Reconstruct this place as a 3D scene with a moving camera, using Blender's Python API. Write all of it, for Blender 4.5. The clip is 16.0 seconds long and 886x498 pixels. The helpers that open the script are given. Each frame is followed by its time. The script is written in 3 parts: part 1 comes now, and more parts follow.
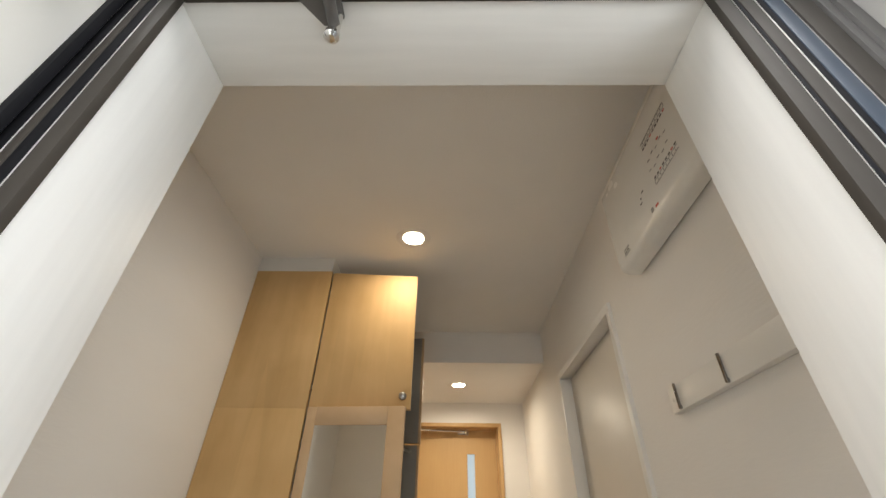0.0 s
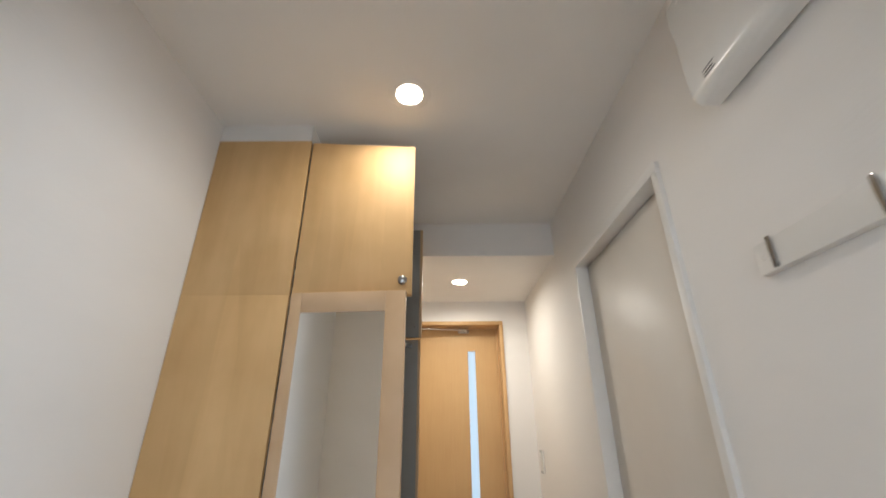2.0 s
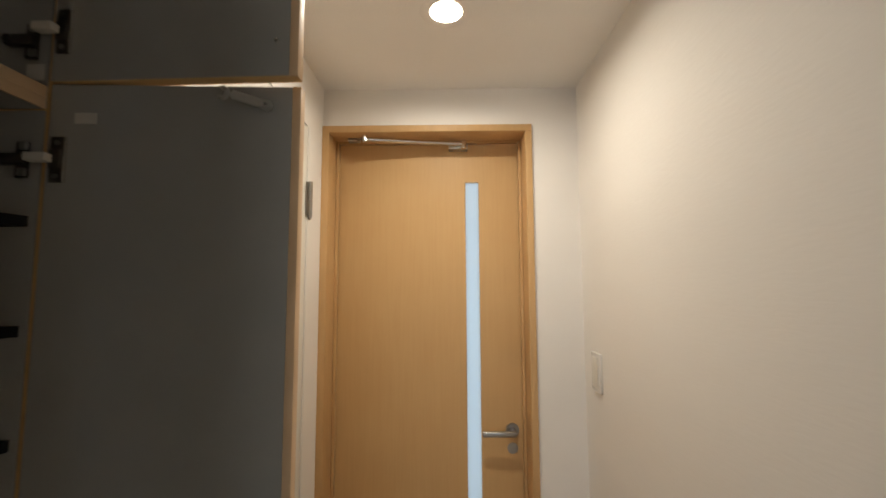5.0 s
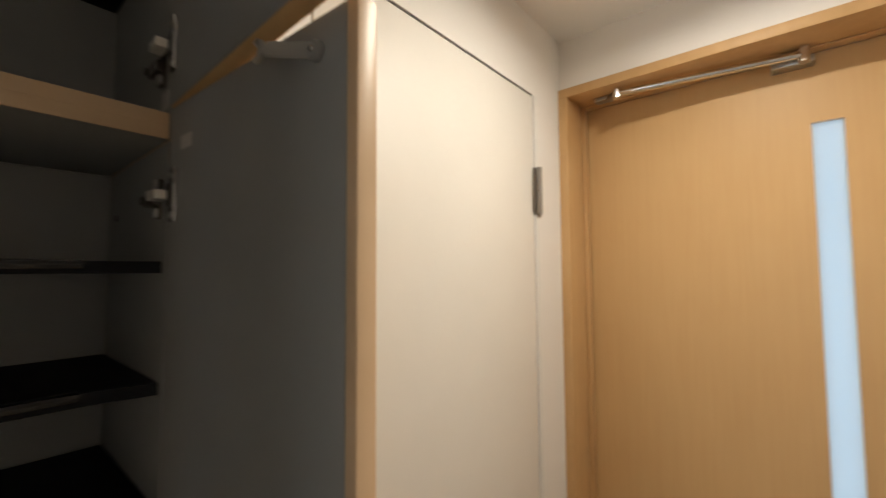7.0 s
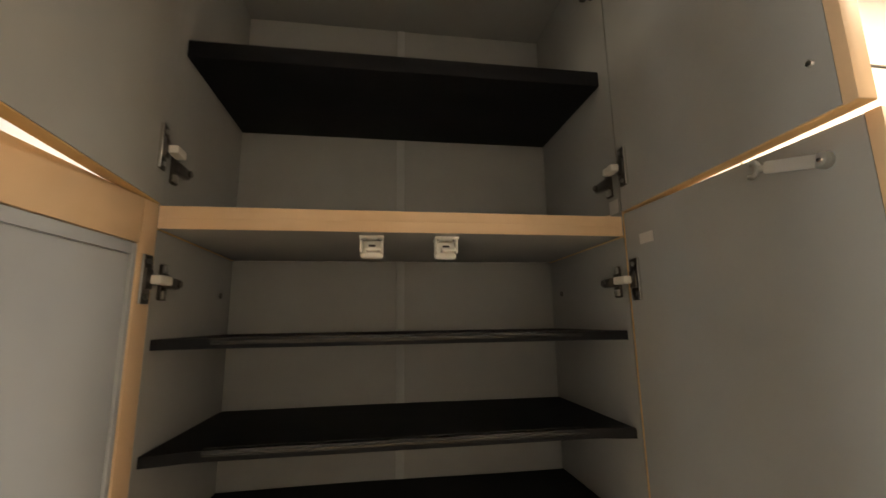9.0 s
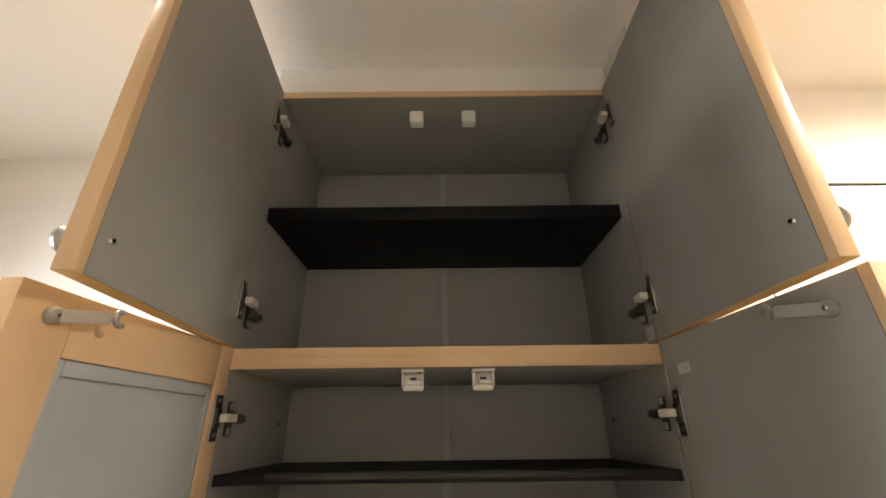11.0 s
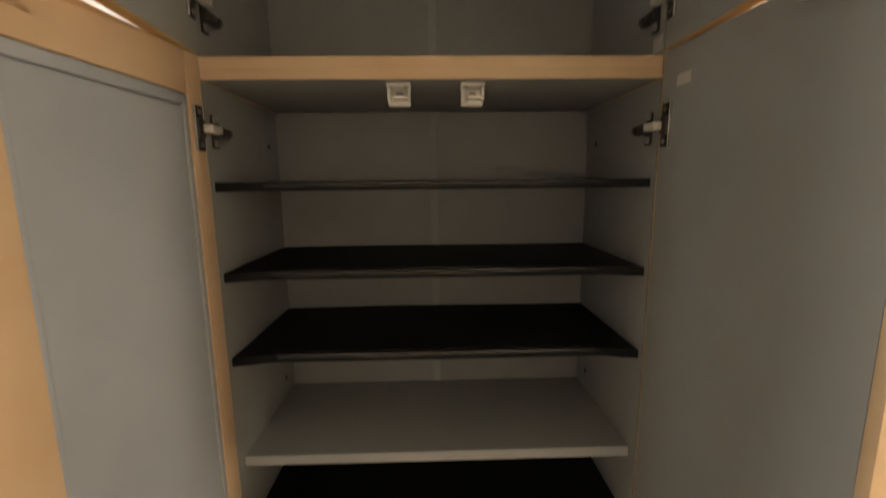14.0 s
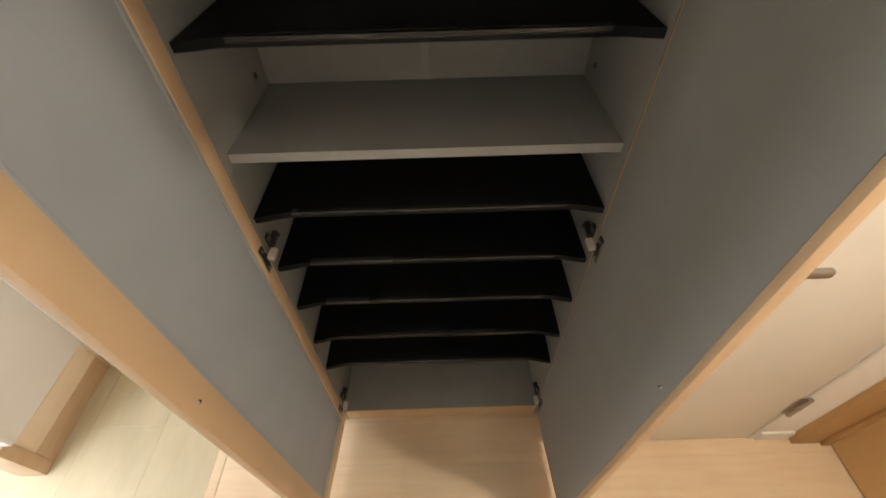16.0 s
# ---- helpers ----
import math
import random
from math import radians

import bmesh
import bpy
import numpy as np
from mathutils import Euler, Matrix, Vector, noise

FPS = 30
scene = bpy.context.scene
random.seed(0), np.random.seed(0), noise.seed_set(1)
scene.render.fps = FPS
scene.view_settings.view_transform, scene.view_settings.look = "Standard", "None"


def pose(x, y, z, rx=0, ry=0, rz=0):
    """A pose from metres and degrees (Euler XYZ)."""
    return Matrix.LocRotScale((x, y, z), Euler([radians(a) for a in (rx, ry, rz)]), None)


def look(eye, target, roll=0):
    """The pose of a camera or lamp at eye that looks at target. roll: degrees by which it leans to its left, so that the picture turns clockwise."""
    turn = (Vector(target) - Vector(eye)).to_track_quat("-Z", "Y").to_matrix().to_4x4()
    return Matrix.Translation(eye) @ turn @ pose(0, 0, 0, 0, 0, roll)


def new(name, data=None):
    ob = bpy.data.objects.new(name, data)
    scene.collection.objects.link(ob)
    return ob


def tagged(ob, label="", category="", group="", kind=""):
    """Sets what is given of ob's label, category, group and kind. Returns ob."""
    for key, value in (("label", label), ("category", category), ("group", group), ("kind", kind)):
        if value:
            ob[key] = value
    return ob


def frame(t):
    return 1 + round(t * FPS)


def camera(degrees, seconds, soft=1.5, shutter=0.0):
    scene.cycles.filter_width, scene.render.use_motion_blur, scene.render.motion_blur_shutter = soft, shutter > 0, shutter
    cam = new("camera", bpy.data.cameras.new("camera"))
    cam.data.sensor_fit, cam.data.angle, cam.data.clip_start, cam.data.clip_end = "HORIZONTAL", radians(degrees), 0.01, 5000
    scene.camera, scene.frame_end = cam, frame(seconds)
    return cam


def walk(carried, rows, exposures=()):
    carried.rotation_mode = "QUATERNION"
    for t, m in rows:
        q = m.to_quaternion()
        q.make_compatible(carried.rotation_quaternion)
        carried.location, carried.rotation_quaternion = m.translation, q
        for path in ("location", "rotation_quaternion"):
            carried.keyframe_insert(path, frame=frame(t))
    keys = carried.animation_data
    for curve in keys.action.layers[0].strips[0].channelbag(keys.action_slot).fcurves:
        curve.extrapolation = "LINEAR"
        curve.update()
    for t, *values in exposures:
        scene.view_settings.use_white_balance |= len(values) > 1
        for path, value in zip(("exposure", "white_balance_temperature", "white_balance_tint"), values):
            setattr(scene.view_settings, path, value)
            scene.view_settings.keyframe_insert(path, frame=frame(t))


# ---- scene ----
cam = camera(94.2, 16.0, shutter=0.4)
PATH = [
    (0, (-0.008, 0.217, 1.505), (-0.041, 1.853, 2.654), 0.9),
    (0.5, (-0.005, 0.224, 1.504), (-0.041, 1.877, 2.631), 0.6),
    (1, (-0.008, 0.254, 1.502), (-0.045, 1.954, 2.556), 0.3),
    (1.5, (-0.018, 0.345, 1.502), (-0.05, 2.109, 2.443), 0.1),
    (2, (-0.053, 0.539, 1.503), (-0.049, 2.373, 2.302), -0.4),
    (2.5, (-0.066, 0.738, 1.541), (-0.023, 2.639, 2.161), -0.9),
    (3, (-0.023, 0.949, 1.534), (0.053, 2.898, 1.975), -0.8),
    (3.5, (0.04, 1.185, 1.55), (0.121, 3.168, 1.793), -0.4),
    (5.8, (0.057, 2.206, 1.616), (-0.24, 4.176, 1.788), -0.2),
    (6, (0.047, 2.258, 1.622), (-0.361, 4.208, 1.797), -0.2),
    (6.5, (0.054, 2.321, 1.652), (-0.759, 4.144, 1.785), -0.0),
    (7, (0.079, 2.305, 1.681), (-1.211, 3.829, 1.789), -0.4),
    (7.5, (0.099, 2.258, 1.681), (-1.497, 3.455, 1.819), -1.0),
    (8, (0.099, 2.209, 1.691), (-1.704, 3.055, 1.875), -1.3),
    (8.5, (0.085, 2.116, 1.705), (-1.822, 2.659, 1.969), -1.5),
    (9, (0.105, 2.074, 1.713), (-1.842, 2.368, 2.065), -0.9),
    (9.5, (0.14, 2.09, 1.726), (-1.801, 2.248, 2.18), -0.9),
    (10, (0.16, 2.105, 1.736), (-1.749, 2.156, 2.33), -0.8),
    (10.2, (0.162, 2.103, 1.739), (-1.731, 2.138, 2.384), -0.8),
    (12.3, (0.215, 2.124, 1.767), (-1.557, 2.122, 2.695), -0.6),
    (12.5, (0.207, 2.122, 1.765), (-1.62, 2.127, 2.579), -0.7),
    (13, (0.188, 2.123, 1.753), (-1.754, 2.129, 2.231), -0.7),
    (13.5, (0.169, 2.122, 1.738), (-1.831, 2.135, 1.792), -0.6),
    (14, (0.154, 2.109, 1.693), (-1.819, 2.161, 1.372), -0.6),
    (14.5, (0.132, 2.135, 1.677), (-1.724, 2.139, 0.931), -1.2),
    (15, (0.121, 2.138, 1.647), (-1.563, 2.13, 0.569), -1.3),
    (15.5, (0.105, 2.136, 1.631), (-1.401, 2.13, 0.315), -1.3),
    (16, (0.096, 2.142, 1.615), (-1.27, 2.142, 0.154), -1.7),
]
walk(cam, [(t, look(eye, target, roll)) for t, eye, target, roll in PATH],
     exposures=[(0.0, -0.5, 7000, 10), (1.5, -0.45, 7000, 10), (2.0, -0.15, 6000, 10), (2.5, -0.3, 6200, 10), (3.0, -0.45, 6000, 10),
                (3.5, -0.28, 7000, 10), (6.0, -0.6, 6200, 10), (6.6, -0.6, 6200, 10), (7.0, -0.4, 6300, 10), (8.0, 0.28, 6900, 10),
                (8.5, 0.75, 7500, 10), (9.0, 1.0, 6900, 10), (10.0, 1.2, 6500, 10), (12.5, 0.87, 6700, 10), (13.5, 0.85, 6800, 10),
                (14.0, 0.75, 6900, 10), (14.5, 0.75, 6700, 10), (16.0, 0.95, 6500, 10)])

# ---- world and light ----
world = bpy.data.worlds.new("world")
scene.world = world
world.use_nodes = True
_sky = world.node_tree.nodes.new("ShaderNodeTexSky")
_sky.sky_type = "NISHITA"
_sky.sun_disc = False
_sky.sun_elevation = radians(45)
_sky.sun_rotation = radians(0)
_bg = world.node_tree.nodes["Background"]
_bg.inputs["Strength"].default_value = 0.08
world.node_tree.links.new(_sky.outputs[0], _bg.inputs[0])


def area(name, m, sx, sy, watts, colour, shape="RECTANGLE", spread=180):
    data = bpy.data.lights.new(name, "AREA")
    data.shape, data.size, data.size_y = shape, sx, sy
    data.energy, data.color, data.spread = watts, colour, radians(spread)
    ob = new(name, data)
    ob.matrix_world = m
    return ob


WARM = (1.0, 0.91, 0.76)
L1, L2 = (-0.159, 1.592), (0.054, 2.965)
HC, LC = 2.525, 2.335            # high and low ceiling
area("downlight_lamp_entry", pose(L1[0], L1[1], HC + 0.008), 0.076, 0.076, 3.3, WARM, "DISK", 160)
area("downlight_lamp_hall", pose(L2[0], L2[1], LC + 0.006), 0.076, 0.076, 8.4, WARM, "DISK", 170)
# lamps for the sky above and beside the narrow outside passage, and the window of the room beyond
area("passage_daylight", pose(0.0, -0.02, 3.0), 4.0, 0.65, 106.0, (0.92, 0.95, 1.0))
area("passage_open_side_daylight", look((1.85, -1.45, 1.55), (-0.7, 1.2, 1.85)), 1.8, 1.5, 78.0, (0.82, 0.91, 1.0))
# added fill lamp before the parapet, brightens ceiling drop, filler and upper door
area("passage_front_fill", look((-0.35, -1.52, 1.75), (-0.35, 1.0, 1.80)), 1.3, 1.5, 27.0, (0.95, 0.97, 1.0))
area("room_window_daylight", look((0.1, 5.6, 1.5), (0.1, 3.5, 1.2)), 1.6, 1.8, 26.0, (0.72, 0.87, 1.0))


# ---- materials ----
def material(name, colour, rough=0.6, metal=0.0, var=0.06, scale=6.0, bump=0.0, bump_scale=200.0, stretch=(1, 1, 1), second=None, spec=0.5):
    """A surface with broad and fine colour variation and fine relief."""
    m = bpy.data.materials.new(name)
    m.use_nodes = True
    nt = m.node_tree
    b = nt.nodes["Principled BSDF"]
    b.inputs["Roughness"].default_value = rough
    b.inputs["Metallic"].default_value = metal
    b.inputs["Specular IOR Level"].default_value = spec
    tc = nt.nodes.new("ShaderNodeTexCoord")
    mp = nt.nodes.new("ShaderNodeMapping")
    mp.inputs["Scale"].default_value = stretch
    nt.links.new(tc.outputs["Object"], mp.inputs["Vector"])
    n1 = nt.nodes.new("ShaderNodeTexNoise")
    n1.inputs["Scale"].default_value = scale
    n1.inputs["Detail"].default_value = 6
    nt.links.new(mp.outputs[0], n1.inputs["Vector"])
    ramp = nt.nodes.new("ShaderNodeValToRGB")
    lo = second or tuple(c * (1 - var) for c in colour)
    hi = tuple(min(1, c * (1 + var * 0.6)) for c in colour)
    ramp.color_ramp.elements[0].position, ramp.color_ramp.elements[1].position = 0.3, 0.7
    ramp.color_ramp.elements[0].color, ramp.color_ramp.elements[1].color = (*lo, 1), (*hi, 1)
    nt.links.new(n1.outputs["Fac"], ramp.inputs[0])
    nt.links.new(ramp.outputs[0], b.inputs["Base Color"])
    n2 = nt.nodes.new("ShaderNodeTexNoise")
    n2.inputs["Scale"].default_value = scale * 0.35
    nt.links.new(tc.outputs["Object"], n2.inputs["Vector"])
    rr = nt.nodes.new("ShaderNodeMapRange")
    rr.inputs["To Min"].default_value, rr.inputs["To Max"].default_value = max(0.02, rough - 0.06), min(1, rough + 0.06)
    nt.links.new(n2.outputs["Fac"], rr.inputs["Value"])
    nt.links.new(rr.outputs[0], b.inputs["Roughness"])
    if bump:
        n3 = nt.nodes.new("ShaderNodeTexNoise")
        n3.inputs["Scale"].default_value = bump_scale
        n3.inputs["Detail"].default_value = 3
        nt.links.new(mp.outputs[0], n3.inputs["Vector"])
        bp = nt.nodes.new("ShaderNodeBump")
        bp.inputs["Strength"].default_value = bump
        bp.inputs["Distance"].default_value = 0.002
        nt.links.new(n3.outputs["Fac"], bp.inputs["Height"])
        nt.links.new(bp.outputs[0], b.inputs["Normal"])
    return m


def veneer(name, colour, dark, rough=0.42, stretch=(14, 14, 0.9), leaves=0.0, per_piece=0.0):
    """Wood veneer: long soft grain along one axis, broad cloudy figure, fine pores."""
    m = bpy.data.materials.new(name)
    m.use_nodes = True
    nt = m.node_tree
    b = nt.nodes["Principled BSDF"]
    b.inputs["Specular IOR Level"].default_value = 0.3
    tc = nt.nodes.new("ShaderNodeTexCoord")
    mp = nt.nodes.new("ShaderNodeMapping")
    mp.inputs["Scale"].default_value = stretch
    nt.links.new(tc.outputs["Object"], mp.inputs["Vector"])
    grain = nt.nodes.new("ShaderNodeTexNoise")
    grain.inputs["Scale"].default_value, grain.inputs["Detail"].default_value, grain.inputs["Distortion"].default_value = 3.0, 8, 0.6
    nt.links.new(mp.outputs[0], grain.inputs["Vector"])
    cloud = nt.nodes.new("ShaderNodeTexNoise")
    cloud.inputs["Scale"].default_value, cloud.inputs["Detail"].default_value = 5.0, 3
    nt.links.new(tc.outputs["Object"], cloud.inputs["Vector"])
    add = nt.nodes.new("ShaderNodeMath")
    add.operation = "MULTIPLY_ADD"
    add.inputs[1].default_value = 0.5
    nt.links.new(grain.outputs["Fac"], add.inputs[0])
    half = nt.nodes.new("ShaderNodeMath")
    half.operation = "MULTIPLY"
    half.inputs[1].default_value = 0.5
    nt.links.new(cloud.outputs["Fac"], half.inputs[0])
    nt.links.new(half.outputs[0], add.inputs[2])
    ramp = nt.nodes.new("ShaderNodeValToRGB")
    ramp.color_ramp.elements[0].position, ramp.color_ramp.elements[1].position = 0.32, 0.66
    ramp.color_ramp.elements[0].color, ramp.color_ramp.elements[1].color = (*dark, 1), (*colour, 1)
    nt.links.new(add.outputs[0], ramp.inputs[0])
    out = ramp.outputs[0]
    if leaves:
        mp2 = nt.nodes.new("ShaderNodeMapping")
        mp2.inputs["Scale"].default_value = (9, 9, 0.55)
        nt.links.new(tc.outputs["Object"], mp2.inputs["Vector"])
        band = nt.nodes.new("ShaderNodeTexVoronoi")
        band.inputs["Scale"].default_value = 1.0
        nt.links.new(mp2.outputs[0], band.inputs["Vector"])
        bw = nt.nodes.new("ShaderNodeRGBToBW")
        nt.links.new(band.outputs["Color"], bw.inputs[0])
        tone = nt.nodes.new("ShaderNodeMapRange")
        tone.inputs["To Min"].default_value, tone.inputs["To Max"].default_value = 1 - 0.14 * leaves, 1 + 0.10 * leaves
        nt.links.new(bw.outputs[0], tone.inputs["Value"])
        shade = nt.nodes.new("ShaderNodeHueSaturation")
        nt.links.new(tone.outputs[0], shade.inputs["Value"])
        nt.links.new(out, shade.inputs["Color"])
        out = shade.outputs[0]
    if per_piece:
        info = nt.nodes.new("ShaderNodeObjectInfo")
        val = nt.nodes.new("ShaderNodeMapRange")
        val.inputs["To Min"].default_value, val.inputs["To Max"].default_value = 1 - per_piece, 1 + per_piece
        nt.links.new(info.outputs["Random"], val.inputs["Value"])
        hsv = nt.nodes.new("ShaderNodeHueSaturation")
        nt.links.new(val.outputs[0], hsv.inputs["Value"])
        nt.links.new(out, hsv.inputs["Color"])
        out = hsv.outputs[0]
    nt.links.new(out, b.inputs["Base Color"])
    rr = nt.nodes.new("ShaderNodeMapRange")
    rr.inputs["To Min"].default_value, rr.inputs["To Max"].default_value = rough - 0.07, rough + 0.08
    nt.links.new(grain.outputs["Fac"], rr.inputs["Value"])
    nt.links.new(rr.outputs[0], b.inputs["Roughness"])
    bp = nt.nodes.new("ShaderNodeBump")
    bp.inputs["Strength"].default_value, bp.inputs["Distance"].default_value = 0.05, 0.001
    nt.links.new(grain.outputs["Fac"], bp.inputs["Height"])
    nt.links.new(bp.outputs[0], b.inputs["Normal"])
    return m


def glow(name, colour, strength):
    m = bpy.data.materials.new(name)
    m.use_nodes = True
    b = m.node_tree.nodes["Principled BSDF"]
    b.inputs["Base Color"].default_value = (0.9, 0.9, 0.9, 1)
    b.inputs["Emission Color"].default_value = (*colour, 1)
    b.inputs["Emission Strength"].default_value = strength
    return m


def clear(name, colour, rough, translucent=False, through_light=0.25):
    m = bpy.data.materials.new(name)
    m.use_nodes = True
    nt = m.node_tree
    if translucent:
        t = nt.nodes.new("ShaderNodeBsdfTranslucent")
        t.inputs[0].default_value = (*colour, 1)
        g = nt.nodes.new("ShaderNodeBsdfGlossy")
        g.inputs["Roughness"].default_value = rough
        mix = nt.nodes.new("ShaderNodeMixShader")
        mix.inputs[0].default_value = 0.05
        nt.links.new(t.outputs[0], mix.inputs[1])
        nt.links.new(g.outputs[0], mix.inputs[2])
        nt.links.new(mix.outputs[0], nt.nodes["Material Output"].inputs["Surface"])
    else:
        b = nt.nodes["Principled BSDF"]
        b.inputs["Base Color"].default_value = (*colour, 1)
        b.inputs["Roughness"].default_value = rough
        b.inputs["Transmission Weight"].default_value = through_light
    return m


PAPER = material("white_wallpaper", (0.81, 0.78, 0.74), 0.75, var=0.03, scale=3, bump=0.17, bump_scale=90, stretch=(0.35, 0.35, 1.6))
CEIL = material("white_ceiling_paper", (0.82, 0.795, 0.76), 0.8, var=0.03, scale=3, bump=0.3, bump_scale=160)
LINING = material("white_grained_lining", (0.80, 0.79, 0.76), 0.45, var=0.03, scale=10, bump=0.06, bump_scale=60, stretch=(0.5, 7, 0.5))
WHITE_DOOR = material("off_white_door_sheet", (0.76, 0.725, 0.665), 0.48, var=0.02, scale=8, bump=0.05, bump_scale=120)
BEIGE_DOOR = material("pale_beige_door_sheet", (0.725, 0.67, 0.595), 0.44, var=0.02, scale=8, bump=0.05, bump_scale=120)
WHITE_FRAME = material("off_white_frame", (0.76, 0.74, 0.70), 0.4, var=0.02, scale=8)
MAPLE = veneer("maple_veneer", (0.72, 0.475, 0.225), (0.58, 0.36, 0.15), rough=0.56, stretch=(4.5, 4.5, 0.7), leaves=0.5)
MAPLE_EDGE = veneer("maple_edging", (0.63, 0.445, 0.275), (0.56, 0.38, 0.22), stretch=(3, 3, 3))
OAK = veneer("end_door_veneer", (0.60, 0.39, 0.18), (0.565, 0.355, 0.158), rough=0.45, stretch=(38, 38, 1.6))
OAK_FRAME = veneer("end_frame_veneer", (0.57, 0.36, 0.17), (0.49, 0.30, 0.13), rough=0.45, stretch=(14, 14, 1.5))
FLOORWOOD = veneer("pale_floorboard", (0.74, 0.58, 0.40), (0.66, 0.49, 0.32), rough=0.35, stretch=(16, 1.2, 16), per_piece=0.05)
SKIRT = veneer("brown_skirting", (0.60, 0.42, 0.27), (0.52, 0.35, 0.21), rough=0.45, stretch=(2, 2, 12))
PALE_CAP = veneer("pale_skirting_cap", (0.74, 0.60, 0.44), (0.69, 0.54, 0.38), rough=0.35, stretch=(2, 2, 12))
GREY = material("grey_laminate", (0.290, 0.288, 0.270), 0.5, var=0.05, scale=12, bump=0.06, bump_scale=300)
GREY_EDGE = material("grey_edge_band", (0.34, 0.34, 0.33), 0.5, var=0.04, scale=12)
PANELGREY = material("pale_grey_mirror_back", (0.348, 0.368, 0.386), 0.55, var=0.05, scale=10)
BLACK = material("black_shelf_sheet", (0.006, 0.006, 0.0075), 0.6, var=0.3, scale=14, bump=0.2, bump_scale=240, spec=0.15)
# lighter than the shelf sheet, to paint the reflection along its front
RIM = material("glint_grey_shelf_lip", (0.022, 0.022, 0.022), 0.26, var=0.05, scale=3)
CHROME = material("chrome", (0.75, 0.74, 0.72), 0.16, metal=1.0, var=0.03, scale=20)
NICKEL = material("brushed_nickel", (0.40, 0.39, 0.37), 0.3, metal=1.0, var=0.05, scale=30)
DARKMETAL = material("dark_hinge_metal", (0.10, 0.09, 0.08), 0.35, metal=0.8, var=0.1, scale=30)
BRONZE = material("grey_bronze_aluminium", (0.050, 0.043, 0.036), 0.6, metal=0.0, spec=0.25, var=0.05, scale=20)
SILVER = material("silver_aluminium", (0.13, 0.125, 0.12), 0.42, metal=0.3, var=0.04, scale=20)
BRIGHT = material("bright_aluminium_edge", (0.62, 0.61, 0.59), 0.35, metal=0.6, var=0.03, scale=20)
RUBBER = material("black_rubber", (0.010, 0.010, 0.012), 0.7, var=0.2, scale=30, spec=0.12)
BLUEGREY = material("blue_grey_steel", (0.040, 0.058, 0.085), 0.4, var=0.04, scale=10)
STEELPAINT = material("off_white_painted_steel", (0.80, 0.775, 0.72), 0.4, var=0.02, scale=5, bump=0.05, bump_scale=200)
PLASTIC = material("white_plastic", (0.74, 0.72, 0.68), 0.24, var=0.02, scale=20)
CREAM = material("cream_plastic", (0.70, 0.67, 0.60), 0.32, var=0.02, scale=20)
MILKY = clear("milky_translucent_plastic", (0.62, 0.61, 0.57), 0.3, through_light=0.72)
WHITISH = clear("whitish_clear_plastic", (0.85, 0.85, 0.82), 0.25, through_light=0.15)
FROST = clear("frosted_glass", (0.85, 0.92, 0.97), 0.35, translucent=True)
TILE = material("beige_porcelain_tile", (0.50, 0.42, 0.27), 0.45, var=0.10, scale=5, bump=0.1, bump_scale=60, stretch=(1, 3, 1))
GROUT = material("tile_grout", (0.47, 0.39, 0.25), 0.85, var=0.08, scale=30)
CONCRETE = material("passage_concrete", (0.68, 0.67, 0.65), 0.85, var=0.15, scale=4, bump=0.3, bump_scale=80)
EXTERIOR = material("grey_exterior_wall", (0.42, 0.41, 0.39), 0.8, var=0.12, scale=6, bump=0.3, bump_scale=120)
# kept dark so that little light bounces off it into the hall
PARAPET = material("dark_grey_parapet", (0.20, 0.20, 0.195), 0.8, var=0.12, scale=6, bump=0.3, bump_scale=120)
INK = material("dark_print", (0.05, 0.04, 0.04), 0.6)
RED = material("red_print", (0.50, 0.06, 0.04), 0.6)
STICKER = material("pale_grey_sticker", (0.52, 0.50, 0.46), 0.5)
GREYINK = material("grey_print", (0.24, 0.23, 0.225), 0.6)
REFLECTOR = material("satin_reflector", (0.85, 0.84, 0.82), 0.35, var=0.01, scale=10)
LAMPGLOW = glow("lamp_glass", (1.0, 0.86, 0.66), 14.0)
POLISHED = material("dark_polished_steel", (0.34, 0.335, 0.33), 0.10, metal=1.0, var=0.05, scale=20)
# pale and barely metallic, painting in the hall light that the arms reflect
HINGEARM = material("lit_pale_hinge_arm", (0.72, 0.69, 0.62), 0.35, metal=0.35, var=0.03, scale=30)
MIRROR = material("mirror_silvering", (0.90, 0.91, 0.90), 0.02, metal=1.0, var=0.005, scale=3)
for _n in MIRROR.node_tree.nodes:
    if _n.type == "MAP_RANGE":
        _n.inputs["To Min"].default_value, _n.inputs["To Max"].default_value = 0.0, 0.015


# ---- mesh helpers ----
def box(bm, x0, x1, y0, y1, z0, z1, bevel=0.0, seg=2):
    m = Matrix.Translation(((x0 + x1) / 2, (y0 + y1) / 2, (z0 + z1) / 2)) @ Matrix.Diagonal((abs(x1 - x0), abs(y1 - y0), abs(z1 - z0), 1))
    made = bmesh.ops.create_cube(bm, size=1.0, matrix=m)
    if bevel:
        edges = list({e for v in made["verts"] for e in v.link_edges})
        bmesh.ops.bevel(bm, geom=edges, offset=bevel, segments=seg, affect="EDGES", profile=0.5)
    return bm


def one_box(*a, **k):
    return box(bmesh.new(), *a, **k)


def rod(bm, p, q, r, sides=16, r2=None):
    p, q = Vector(p), Vector(q)
    d = q - p
    m = Matrix.Translation((p + q) / 2) @ d.to_track_quat("Z", "Y").to_matrix().to_4x4()
    bmesh.ops.create_cone(bm, cap_ends=True, segments=sides, radius1=r, radius2=r if r2 is None else r2, depth=d.length, matrix=m)
    return bm


